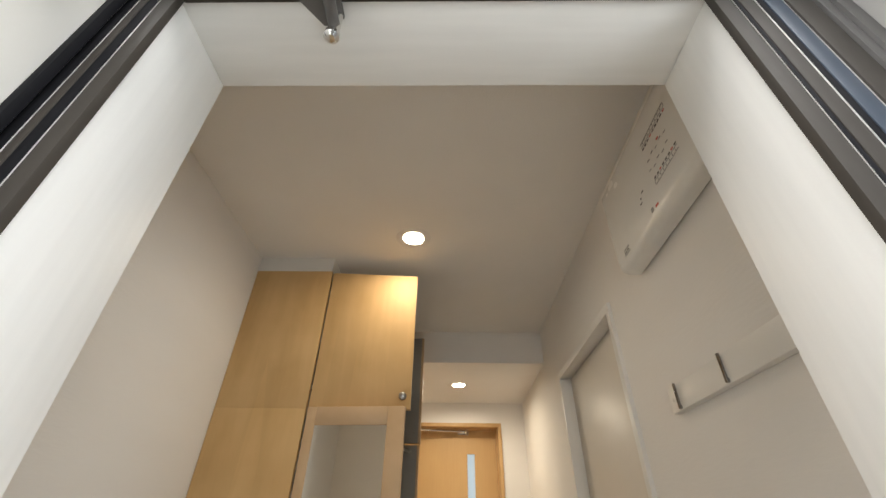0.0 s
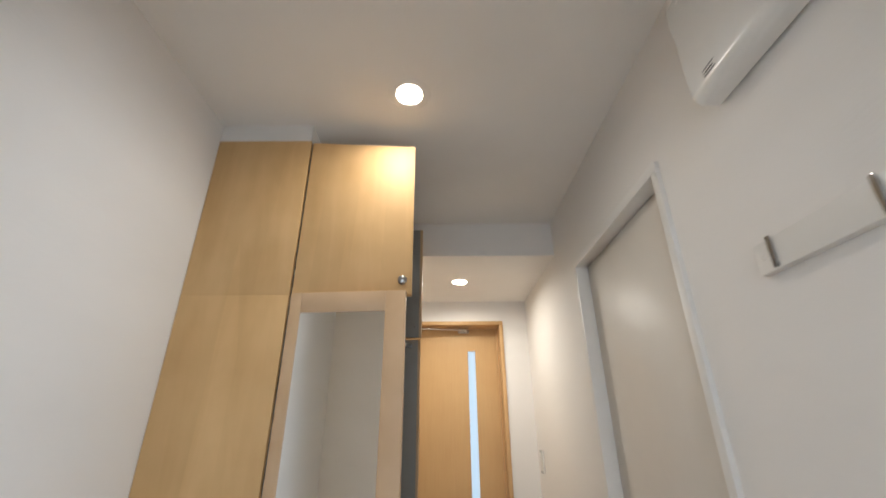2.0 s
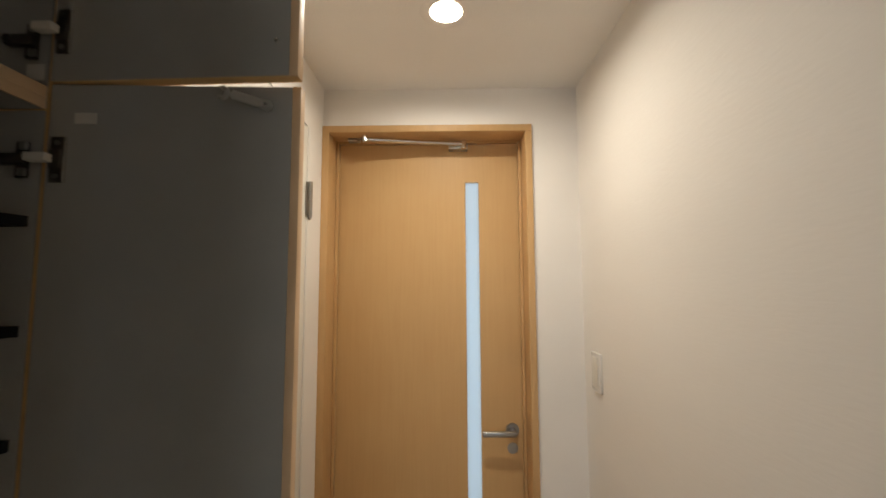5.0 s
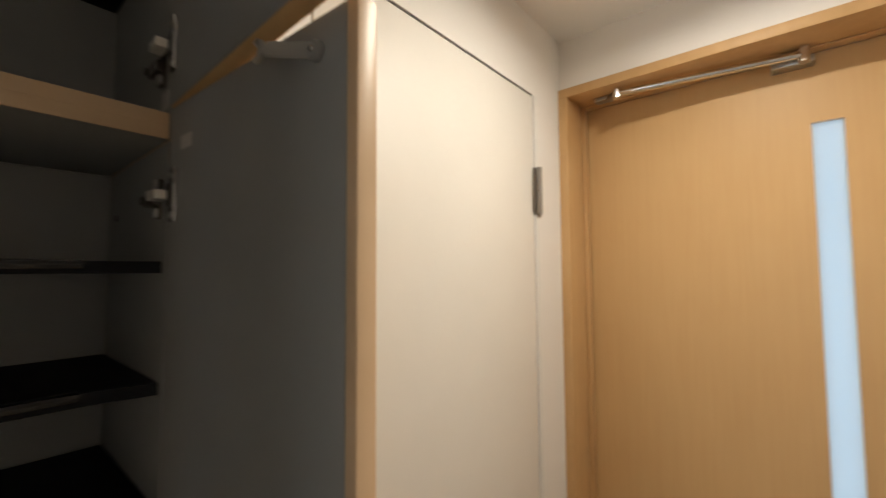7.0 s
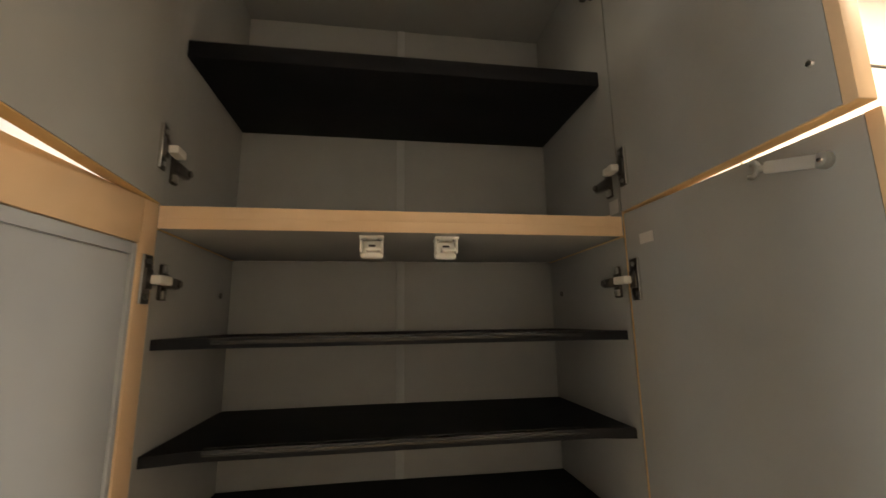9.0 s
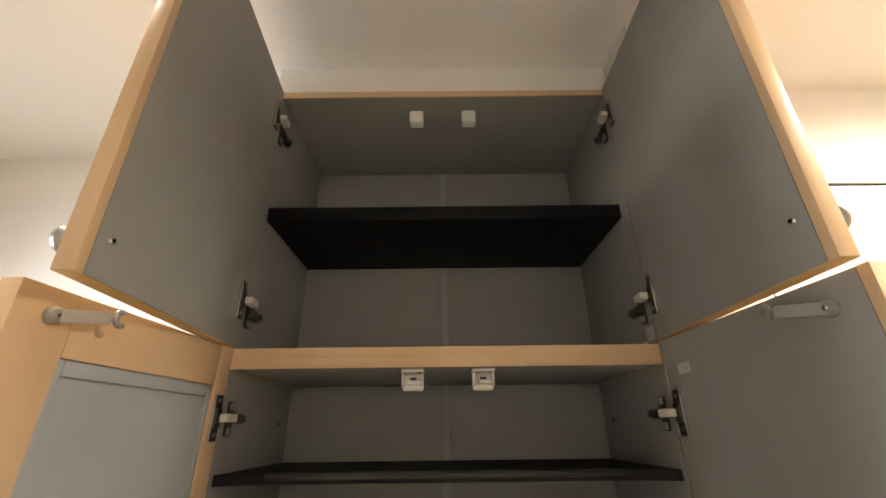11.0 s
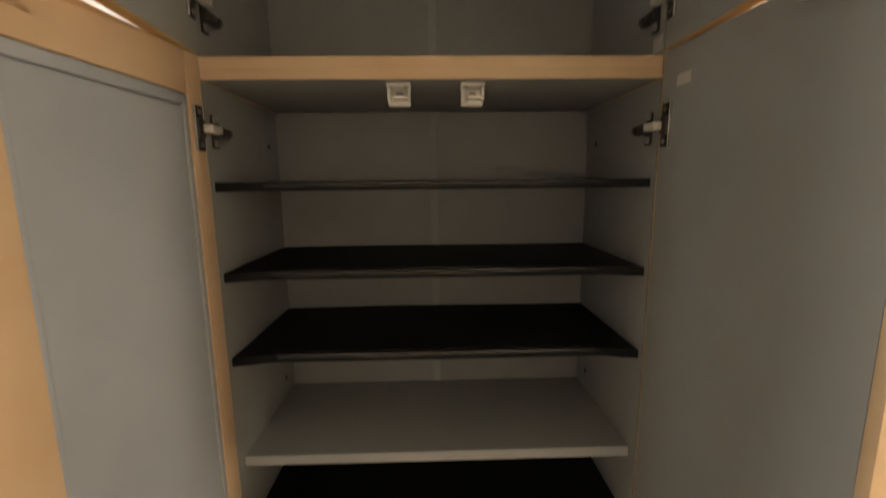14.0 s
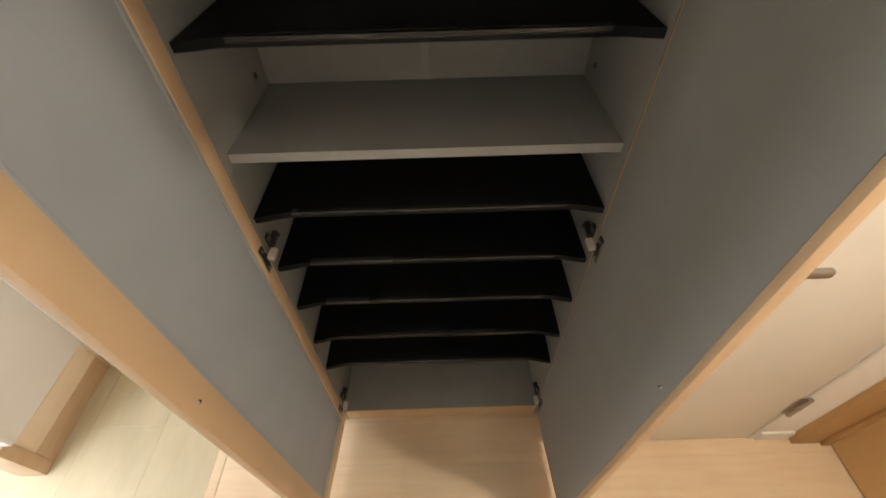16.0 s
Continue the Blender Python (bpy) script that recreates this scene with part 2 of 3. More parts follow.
def lathe(bm, profile, m, sides=24):
    """Turns (radius, height) pairs about the local z axis."""
    rings = []
    for r, h in profile:
        if r < 1e-6:
            rings.append([bm.verts.new(m @ Vector((0, 0, h)))])
        else:
            rings.append([bm.verts.new(m @ Vector((r * math.cos(a), r * math.sin(a), h))) for a in (2 * math.pi * i / sides for i in range(sides))])
    for a, b in zip(rings, rings[1:]):
        for i in range(sides):
            j = (i + 1) % sides
            if len(a) == 1:
                bm.faces.new((a[0], b[i], b[j]))
            elif len(b) == 1:
                bm.faces.new((a[i], a[j], b[0]))
            else:
                bm.faces.new((a[i], a[j], b[j], b[i]))
    bmesh.ops.recalc_face_normals(bm, faces=bm.faces[:])
    return bm


def extrude_profile(bm, pts, axis, a, b):
    """A closed profile of points, run from a to b along an axis (0, 1 or 2)."""
    def place(u, v, w):
        return ((w, u, v), (u, w, v), (u, v, w))[axis]
    lo = [bm.verts.new(place(u, v, a)) for u, v in pts]
    hi = [bm.verts.new(place(u, v, b)) for u, v in pts]
    n = len(pts)
    for i in range(n):
        j = (i + 1) % n
        bm.faces.new((lo[i], lo[j], hi[j], hi[i]))
    bm.faces.new(lo)
    bm.faces.new(hi[::-1])
    bmesh.ops.recalc_face_normals(bm, faces=bm.faces[:])
    return bm


def mesh_of(name, bm, mat, smooth=True):
    me = bpy.data.meshes.new(name)
    bm.to_mesh(me)
    bm.free()
    me.materials.append(mat)
    if smooth:
        me.shade_smooth()
        me.set_sharp_from_angle(angle=radians(32))
    return me


def part(name, bm, mat, parent=None, label=""):
    ob = new(name, mesh_of(name, bm, mat))
    if parent is not None:
        ob.parent = parent
    if label:
        ob["label"] = label
    return ob


def thing(name, place, label, category, group="", kind=""):
    ob = new(name)
    ob.empty_display_size = 0.05
    ob.matrix_world = place
    return tagged(ob, label, category, group, kind)


def structure(name, bm, mat, label, category):
    return tagged(part(name, bm, mat), label, category, kind="structure")


# ---- plan ----
XL, XR, XS = -0.85, 0.537, -0.41      # entry's cabinet-side wall, opposite wall, storage wall
YF, YB, YBEAM = 0.638, 3.405, 2.543   # entrance wall's inner face, end wall, drop of the ceiling
XO0, XO1, ZO = -0.407, 0.362, 2.151   # entrance opening inside its lining
YW = 0.584                            # entrance wall, behind its proud lining
STEP = 1.33                           # where the boarded floor begins
ZG = -0.085                           # entry's tiled floor
CY0, CY1 = 1.740, 2.492               # cabinet's outer sides
CI0, CI1 = 1.758, 2.474               # cabinet's inner sides
XF, XBK = -0.52, -0.825               # cabinet's front and back panel
ZMID0, ZMID1, ZTOP = 1.851, 1.884, 2.453
WD0, WD1, WDZ = 1.504, 2.208, 2.140   # white door's clear opening

# shell
bm = bmesh.new()
box(bm, XL - 0.1, XL, YW + 0.0005, CY1 + 0.004, ZG - 0.05, HC)
structure("wall_entry", bm, PAPER, "white textured wallpaper wall beside the cabinet", "wall")
bm = bmesh.new()
box(bm, XL - 0.1, XS, CY1 + 0.004, 2.606, 0, HC)
box(bm, XL - 0.1, XS, 3.2415, YB, 0, HC)
box(bm, XL - 0.1, XS, 2.606, 3.2415, 2.131, HC)
box(bm, XL - 0.1, XS - 0.045, 2.606, 3.2415, 0, 2.131)
structure("wall_storage", bm, PAPER, "white textured wallpaper wall round the storage door", "wall")
bm = bmesh.new()
box(bm, XR, XR + 0.12, YW + 0.0005, WD0 - 0.03, ZG - 0.05, HC)
box(bm, XR, XR + 0.12, WD1 + 0.03, YB, -0.05, HC)
box(bm, XR, XR + 0.12, WD0 - 0.03, WD1 + 0.03, WDZ + 0.03, HC)
box(bm, XR + 0.075, XR + 0.12, WD0 - 0.03, WD1 + 0.03, ZG - 0.05, WDZ + 0.03)
structure("wall_right", bm, PAPER, "white textured wallpaper wall with a pale door", "wall")
DX0, DX1, DZ = -0.385, 0.343, 2.167   # end door's clear opening
bm = bmesh.new()
box(bm, XL - 0.1, DX0 - 0.028, YB, YB + 0.16, -0.05, HC)
box(bm, DX1 + 0.025, XR + 0.12, YB, YB + 0.16, -0.05, HC)
box(bm, DX0 - 0.028, DX1 + 0.025, YB, YB + 0.16, DZ + 0.026, HC)
structure("wall_end", bm, PAPER, "white textured wallpaper wall round the wooden door", "wall")
bm = bmesh.new()
box(bm, XL - 0.1, XO0 - 0.022, 0.5025, YW, ZG - 0.05, HC)
box(bm, XO1 + 0.022, XR + 0.12, 0.5025, YW, ZG - 0.05, HC)
box(bm, XO0 - 0.022, XO1 + 0.022, 0.5025, YW, ZO + 0.022, HC)
structure("wall_entrance", bm, PAPER, "white wallpaper wall round the entrance opening", "wall")
def holed(bm, x0, x1, y0, y1, z0, z1, cx, cy, h):
    """A slab with a square opening of half width h about (cx, cy)."""
    box(bm, x0, cx - h, y0, y1, z0, z1)
    box(bm, cx + h, x1, y0, y1, z0, z1)
    box(bm, cx - h, cx + h, y0, cy - h, z0, z1)
    box(bm, cx - h, cx + h, cy + h, y1, z0, z1)
    return bm


structure("ceiling_high", holed(bmesh.new(), XL - 0.1, XR + 0.12, 0.5025, YBEAM + 0.05, HC, HC + 0.09, *L1, 0.049), CEIL, "white papered ceiling over the entry", "ceiling")
structure("ceiling_low", holed(bmesh.new(), XS, XR, YBEAM, YB, LC, HC, *L2, 0.049), CEIL, "white dropped ceiling over the hallway", "ceiling")

# entrance lining, white, inside the metal frame
lining = thing("door_lining", pose(0, 0, 0), "white grained lining boards of the entrance opening", "door lining", kind="structure")
part("jamb_board", one_box(XO0 - 0.02, XO0, 0.502, YF + 0.003, 0.150, ZO, bevel=0.001), LINING, lining)
part("plinth_block", one_box(XO0 - 0.02, XO0 + 0.030, 0.5022, YW + 0.026, ZG, 0.1495, bevel=0.003), SKIRT, lining)
part("jamb_board", one_box(XO1, XO1 + 0.02, 0.502, YF + 0.003, ZG, ZO, bevel=0.001), LINING, lining)
part("head_board", one_box(XO0 - 0.02, XO1 + 0.02, 0.502, YF + 0.003, ZO, ZO + 0.02, bevel=0.001), LINING, lining)


eframe = thing("entrance_frame", pose(0, 0, 0), "grey bronze aluminium entrance frame with black seals", "door frame", kind="structure")
# strips of the frame from the lining outwards: name, width, front face, material
LEFT_STRIPS = (("frame_strip", 0.0205, 0.4900, BRONZE), ("bright_edge", 0.0014, 0.4895, BRIGHT), ("seal", 0.0145, 0.4890, RUBBER),
               ("frame_strip", 0.0110, 0.4880, BRONZE), ("bright_edge", 0.0012, 0.4875, BRIGHT), ("outer_seal", 0.0150, 0.4868, RUBBER))
RIGHT_STRIPS = (("frame_strip", 0.0235, 0.4900, BRONZE), ("bright_edge", 0.0009, 0.4895, BRIGHT), ("seal", 0.0060, 0.4890, RUBBER),
                ("frame_strip", 0.0205, 0.4880, BRONZE), ("bright_edge", 0.0014, 0.4872, BRIGHT), ("outer_seal", 0.0085, 0.4866, RUBBER),
                ("rebate", 0.0240, 0.4855, BLUEGREY), ("bright_edge", 0.0008, 0.4850, BRIGHT), ("architrave", 0.0330, 0.4825, BRONZE),
                ("architrave", 0.0140, 0.4780, SILVER), ("architrave", 0.0200, 0.4730, SILVER))
u = XO0 + 0.0045
for name, w, front, mat in LEFT_STRIPS:
    part(name, one_box(u - w + 0.0001, u - 0.0001, front, 0.5015, ZG, ZO + 0.050, bevel=0.0005), mat, eframe)
    u -= w
u = XO1 - 0.0045
for name, w, front, mat in RIGHT_STRIPS:
    part(name, one_box(u + 0.0001, u + w - 0.0001, front, 0.5015, ZG, ZO + 0.050, bevel=0.0005), mat, eframe)
    u += w
u = ZO - 0.0040
for name, w, front, mat in LEFT_STRIPS:
    part(name, one_box(XO0 + 0.0061, XO1 - 0.0061, front, 0.5015, u + 0.0001, min(u + w, ZO + 0.0495), bevel=0.0005), mat, eframe)
    u += w
part("architrave", one_box(XO0 - 0.058, XO1 + 0.148, 0.425, 0.5015, ZO + 0.0605, ZO + 0.100, bevel=0.002), BRONZE, eframe)

# ---- floors ----
ground = structure("floor", one_box(XL - 0.1, XR + 0.12, STEP - 0.005, YB + 0.2, ZG - 0.1, -0.0125), GROUT, "pale boarded hallway floor", "floor")
part("step_nosing", one_box(XL, XR, STEP - 0.045, STEP - 0.0052, ZG, 0.001, bevel=0.006, seg=3), FLOORWOOD, ground, "rounded pale wooden edge of the raised floor")
entry_floor = structure("floor_entry", one_box(XL - 0.1, XR + 0.12, 0.40, STEP - 0.0055, ZG - 0.1, ZG - 0.0008), GROUT, "beige tiled entry floor, a step lower", "floor")

# skirting: a brown board with a paler sloping cap
def capped_skirting(name, w, sign, axis, a0, a1, label):
    bm = extrude_profile(bmesh.new(), [(w, ZG), (w + sign * 0.026, ZG), (w + sign * 0.026, 0.010), (w + sign * 0.024, 0.012), (w, 0.012)], axis, a0, a1)
    board = structure(name, bm, SKIRT, label, "skirting board")
    bm = extrude_profile(bmesh.new(), [(w, 0.0122), (w + sign * 0.024, 0.0122), (w + sign * 0.0235, 0.018), (w + sign * 0.005, 0.086), (w + sign * 0.003, 0.088), (w, 0.088)], axis, a0, a1)
    part("cap", bm, PALE_CAP, board, "pale sloping cap of the skirting board")


capped_skirting("baseboard_entrance", YW, 1, 0, XL + 0.0265, XO0 - 0.0205, "brown wooden skirting board on the entrance wall")
capped_skirting("baseboard_entry", XL, 1, 1, YW + 0.0005, STEP - 0.05, "brown wooden skirting board on the entry wall")
bm = bmesh.new()
extrude_profile(bm, [(XR - 0.009, 0.002), (XR, 0.002), (XR, 0.06), (XR - 0.004, 0.06), (XR - 0.009, 0.055)], 1, WD1 + 0.034, YB - 0.001)
structure("baseboard_right", bm, WHITE_FRAME, "low white skirting board", "skirting board")
bm = bmesh.new()
extrude_profile(bm, [(XS, 0.002), (XS + 0.009, 0.002), (XS + 0.009, 0.055), (XS + 0.004, 0.06), (XS, 0.06)], 1, 3.268, 3.388)
structure("baseboard_storage", bm, WHITE_FRAME, "low white skirting board by the wooden door frame", "skirting board")

# ---- shoe cabinet ----
T = 0.020


def knob(parent, u, z, outer=-1):
    m = pose(u, 0, z, 90 if outer < 0 else -90, 0, 0)
    bm = lathe(bmesh.new(), [(0.0, -0.001), (0.009, -0.001), (0.008, 0.004), (0.0055, 0.008), (0.006, 0.012), (0.012, 0.016), (0.0145, 0.021), (0.0125, 0.026), (0.006, 0.029), (0.0, 0.0295)], m)
    part("knob", bm, NICKEL, parent, "round brushed nickel knob")
    bm = lathe(bmesh.new(), [(0.0, 0.003), (0.003, 0.0025), (0.004, 0.0)], pose(u, (T + 0.0005) * -outer, z, 90 if outer > 0 else -90, 0, 0), 12)
    part("screw", bm, CHROME, parent)


def hinge(parent, z, s):
    """Concealed hinge: dark plate with a bright rim on the door's inner face and an arm, paled for reflected light,
    reaching into the cabinet.
    """
    def slab(bm, u0, u1, v0, v1, z0, z1, bevel):
        return box(bm, u0, u1, min(s * (T + v0), s * (T + v1)), max(s * (T + v0), s * (T + v1)), z0, z1, bevel=bevel)
    bm = slab(bmesh.new(), 0.008, 0.0270, 0.0004, 0.0040, z - 0.033, z + 0.033, 0.0012)
    slab(bm, 0.009, 0.0250, 0.0035, 0.0075, z - 0.014, z + 0.014, 0.0020)
    fl = part("hinge", bm, DARKMETAL, parent, "chrome concealed hinge")
    part("rim", slab(bmesh.new(), 0.0272, 0.0290, 0.0004, 0.0052, z - 0.033, z + 0.033, 0.0006), CHROME, fl)
    for dz in (0.024, -0.024):
        part("screw", rod(bmesh.new(), (0.0175, s * (T + 0.0036), z + dz), (0.0175, s * (T + 0.0058), z + dz), 0.0036, 10), NICKEL, fl)
    part("arm", slab(bmesh.new(), -0.014, 0.0150, 0.0060, 0.0205, z - 0.0058, z + 0.0058, 0.0014), HINGEARM, fl, "metal hinge arm, paled for the hall light it reflects")


def mount(parent, y, s, z):
    """Hinge's dark plate on the cabinet's side with two bright screws."""
    bm = bmesh.new()
    box(bm, XF - 0.030, XF - 0.014, y, y + s * 0.006, z - 0.026, z + 0.026, bevel=0.0015)
    box(bm, XF - 0.056, XF - 0.014, y, y + s * 0.013, z - 0.008, z + 0.008, bevel=0.003)
    rod(bm, (XF - 0.048, y, z), (XF - 0.048, y + s * 0.0165, z), 0.0055, 12)
    pl = part("hinge_plate", bm, DARKMETAL, parent)
    for dz in (0.0185, -0.0185):
        part("screw", one_box(XF - 0.022, XF - 0.0115, min(y + s * 0.0055, y + s * 0.0105), max(y + s * 0.0055, y + s * 0.0105), z + dz - 0.0055, z + dz + 0.0055, bevel=0.0012), NICKEL, pl)


def plain_door(name, parent, m, w, z0, z1, s, hinges, knob_z):
    """A flush door: maple outside and on the edges, grey laminate inside."""
    d = part(name, one_box(0, w, min(0, s * (T - 0.0015)), max(0, s * (T - 0.0015)), z0, z1, bevel=0.0015), MAPLE, parent)
    d.matrix_local = m
    part("inner_face", one_box(0.001, w - 0.0118, min(s * (T - 0.0014), s * (T + 0.0002)), max(s * (T - 0.0014), s * (T + 0.0002)), z0 + 0.0015, z1 - 0.0015), GREY, d, "dark grey laminate inner face")
    part("edge_band", one_box(w - 0.0116, w + 0.0010, min(s * 0.0015, s * (T + 0.0002)), max(s * 0.0015, s * (T + 0.0002)), z0 + 0.0004, z1 - 0.0004, bevel=0.0008), MAPLE_EDGE, d, "solid maple edge band")
    for z in hinges:
        hinge(d, z, s)
    knob(d, w - 0.030, knob_z, -s)
    return d


def carcass(c, z0, z1, s0, s1):
    part("side_panel", one_box(XL + 0.002, XF, CY0, CY0 + 0.0155, s0, s1, bevel=0.0004), MAPLE, c, "maple veneered side panel")
    part("side_panel", one_box(XL + 0.002, XF, CY1 - 0.0155, CY1, s0, s1, bevel=0.0004), MAPLE, c)
    part("side_liner", one_box(XL + 0.003, XF + 0.0006, CY0 + 0.0157, CI0, z0 + 0.001, z1 - 0.001), GREY, c, "dark grey laminate lining")
    part("side_liner", one_box(XL + 0.003, XF + 0.0006, CI1, CY1 - 0.0157, z0 + 0.001, z1 - 0.001), GREY, c, "dark grey laminate lining")
    part("back_panel", one_box(XBK - 0.006, XBK, CI0, 2.108, z0, z1), GREY, c, "dark grey laminate back panel")
    part("back_panel", one_box(XBK - 0.006, XBK, 2.124, CI1, z0, z1), GREY, c, "dark grey laminate back panel")
    part("joint_strip", one_box(XBK - 0.004, XBK + 0.0025, 2.107, 2.125, z0, z1, bevel=0.001), GREY_EDGE, c, "paler grey joint strip of the back panel")


def black_shelf(c, z, x=-0.541):
    """A black shelf whose front corners reach forward, with a shinier lip between them, greyed for its glint."""
    n = 28
    ys = [CI0 + 0.002 + (CI1 - CI0 - 0.004) * i / n for i in range(n + 1)]

    def front(y):
        d = min(y - CI0, CI1 - y)
        k = max(0.0, 1 - d / 0.07)
        return x - 0.001 + 0.014 * k * k * (3 - 2 * k)
    plan = [(front(y), y) for y in ys] + [(XBK + 0.004 + 0.004 * math.sin(9 * y + 40 * z), y) for y in reversed(ys)]
    sh = part("shelf", extrude_profile(bmesh.new(), plan, 2, z - 0.009, z + 0.006), BLACK, c, "black shoe shelf")
    pts = [(x - 0.012, z - 0.004), (x - 0.002, z - 0.004), (x + 0.001, z - 0.001), (x + 0.002, z + 0.002), (x, z + 0.006), (x - 0.005, z + 0.0075), (x - 0.012, z + 0.0073)]
    part("lip", extrude_profile(bmesh.new(), pts, 1, CI0 + 0.075, CI1 - 0.075), RIM, sh, "rounded shelf lip, greyed for its glint")


def catch(c, x, y, z, mat, h):
    """A small push catch screwed under a board."""
    k = part("catch", one_box(x - 0.022, x + 0.016, y - 0.0195, y + 0.0195, z - 0.005, z - 0.0003, bevel=0.0015), mat, c, "small pale plastic door catch")
    bm = one_box(x - 0.018, x - 0.004, y - 0.0185, y + 0.0185, z - h, z - 0.0045, bevel=0.005, seg=3)
    box(bm, x - 0.005, x + 0.010, y - 0.0185, y - 0.0145, z - h * 0.8, z - 0.0045, bevel=0.0015)
    box(bm, x - 0.005, x + 0.010, y + 0.0145, y + 0.0185, z - h * 0.8, z - 0.0045, bevel=0.0015)
    part("housing", bm, mat, k)
    part("tongue", one_box(x - 0.006, x + 0.015, y - 0.009, y + 0.014, z - h * 0.72, z - h * 0.56, bevel=0.0012), mat, k)
    part("slot", one_box(x - 0.0042, x - 0.0030, y - 0.005, y + 0.006, z - h * 0.48, z - h * 0.36), INK, k)
    for dy in (-0.013, 0.013):
        part("screw", rod(bmesh.new(), (x + 0.010, y + dy, z - 0.0045), (x + 0.010, y + dy, z - 0.008), 0.0038, 10), NICKEL, k)


def clear_catch(c, x, y, z):
    """A short rounded magnetic catch of milky plastic under the top board."""
    bm = one_box(x - 0.015, x + 0.013, y - 0.0165, y + 0.0165, z - 0.033, z - 0.0003, bevel=0.006, seg=3)
    k = part("catch", bm, WHITISH, c, "small milky plastic door catch")
    part("magnet", one_box(x + 0.0132, x + 0.0146, y - 0.006, y + 0.006, z - 0.020, z - 0.008, bevel=0.0004), CREAM, k)


lower = thing("shoe_cabinet", pose(0, 0, 0), "tall maple shoe cabinet with open doors and black shelves", "cabinet")
JOINT = 1.878
carcass(lower, 0.002, ZMID0 - 0.001, 0.002, JOINT - 0.0002)
part("bottom_board", one_box(XBK, XF - 0.002, CI0 + 0.0005, CI1 - 0.0005, 0.066, 0.085), GREY, lower, "grey laminate bottom board")
part("bottom_edge", one_box(XF - 0.0018, XF + 0.0005, CI0 + 0.0005, CI1 - 0.0005, 0.064, 0.0852), MAPLE_EDGE, lower)
part("plinth", one_box(XF - 0.016, XF - 0.002, CI0 + 0.0005, CI1 - 0.0005, 0.002, 0.0635), MAPLE_EDGE, lower, "maple plinth board")
for z in (1.690, 1.539, 1.389, 1.050, 0.895, 0.739, 0.566, 0.407):
    black_shelf(lower, z)
fixed = part("fixed_shelf", one_box(XBK + 0.001, -0.545, CI0 + 0.0005, CI1 - 0.0005, 1.178, 1.197), GREY, lower, "grey laminate fixed shelf")
part("edge_band", one_box(-0.5448, -0.5435, CI0 + 0.0005, CI1 - 0.0005, 1.178, 1.197), GREY_EDGE, fixed, "pale grey edge band")
for z in (1.776, 0.968, 0.160):
    mount(lower, CI0 + 0.0003, 1, z)
    mount(lower, CI1 - 0.0003, -1, z)

for y, d in ((CI0, 1), (CI1, -1)):
    for x, z in ((-0.770, 1.772), (-0.770, 1.240)):
        part("screw_cap", lathe(bmesh.new(), [(0.0, 0.003), (0.005, 0.0025), (0.006, 0.0)], pose(x, y + d * 0.0003, z, -90 * d, 0, 0), 12), DARKMETAL, lower)

upper = thing("overhead_cabinet", pose(0, 0, 0), "maple overhead cabinet with open doors on the shoe cabinet", "cabinet")
carcass(upper, ZMID0 + 0.001, ZTOP, JOINT + 0.0002, ZTOP)
part("bottom_board", one_box(XBK, XF - 0.002, CI0 + 0.0005, CI1 - 0.0005, ZMID0 + 0.0005, ZMID1), GREY, upper, "grey laminate bottom board")
part("bottom_edge", one_box(XF - 0.0018, XF + 0.002, CI0 + 0.0005, CI1 - 0.0005, 1.8676, ZMID1 + 0.0004, bevel=0.0002), MAPLE_EDGE, upper, "maple front edge")
part("top_edge", one_box(XF - 0.0018, XF + 0.0020, CI0 + 0.0005, CI1 - 0.0005, ZMID0, 1.8675, bevel=0.0002), MAPLE_EDGE, lower, "maple front edge")
part("top_board", one_box(XBK, XF - 0.002, CI0 + 0.0005, CI1 - 0.0005, 2.437, ZTOP - 0.001), GREY, upper, "grey laminate top board")
part("top_edge", one_box(XF - 0.0018, XF + 0.001, CI0 + 0.0005, CI1 - 0.0005, 2.4365, ZTOP - 0.0005), MAPLE_EDGE, upper, "maple front edge")
part("shelf", one_box(XBK + 0.002, -0.548, CI0 + 0.001, CI1 - 0.001, 2.143, 2.173, bevel=0.002), BLACK, upper, "black shelf board")
for z in (1.950, 2.352):
    mount(upper, CI0 + 0.0003, 1, z)
    mount(upper, CI1 - 0.0003, -1, z)
part("sticker", one_box(XF - 0.030, XF - 0.004, CI1 - 0.0010, CI1 - 0.0002, ZMID1 + 0.010, ZMID1 + 0.034), STICKER, upper, "pale grey sticker")
part("peg", rod(bmesh.new(), (XF - 0.020, CI1 - 0.012, ZMID1), (XF - 0.020, CI1 - 0.012, ZMID1 + 0.007), 0.005, 12), SKIRT, upper, "small brown rubber peg")
for y in (2.058, 2.179):
    catch(upper, -0.556, y, ZMID0 + 0.0002, CREAM, 0.034)
    clear_catch(upper, -0.572, y - 0.003, 2.4365)
plain_door("cabinet_door", upper, pose(-0.5125, 1.743, 0, 0, 0, 4.3), 0.3645, ZMID1 + 0.0005, ZTOP - 0.006, 1, (1.964, 2.366), 1.926)
plain_door("cabinet_door", upper, pose(-0.512, 2.4915, 0, 0, 0, -1.6), 0.359, ZMID1 + 0.006, ZTOP - 0.004, -1, (1.964, 2.366), 1.942)
far = plain_door("cabinet_door", lower, pose(-0.512, 2.493, 0, 0, 0, 2.7), 0.353, 0.070, ZMID1 + 0.0045, -1, (1.776, 0.968, 0.160), 0.968)

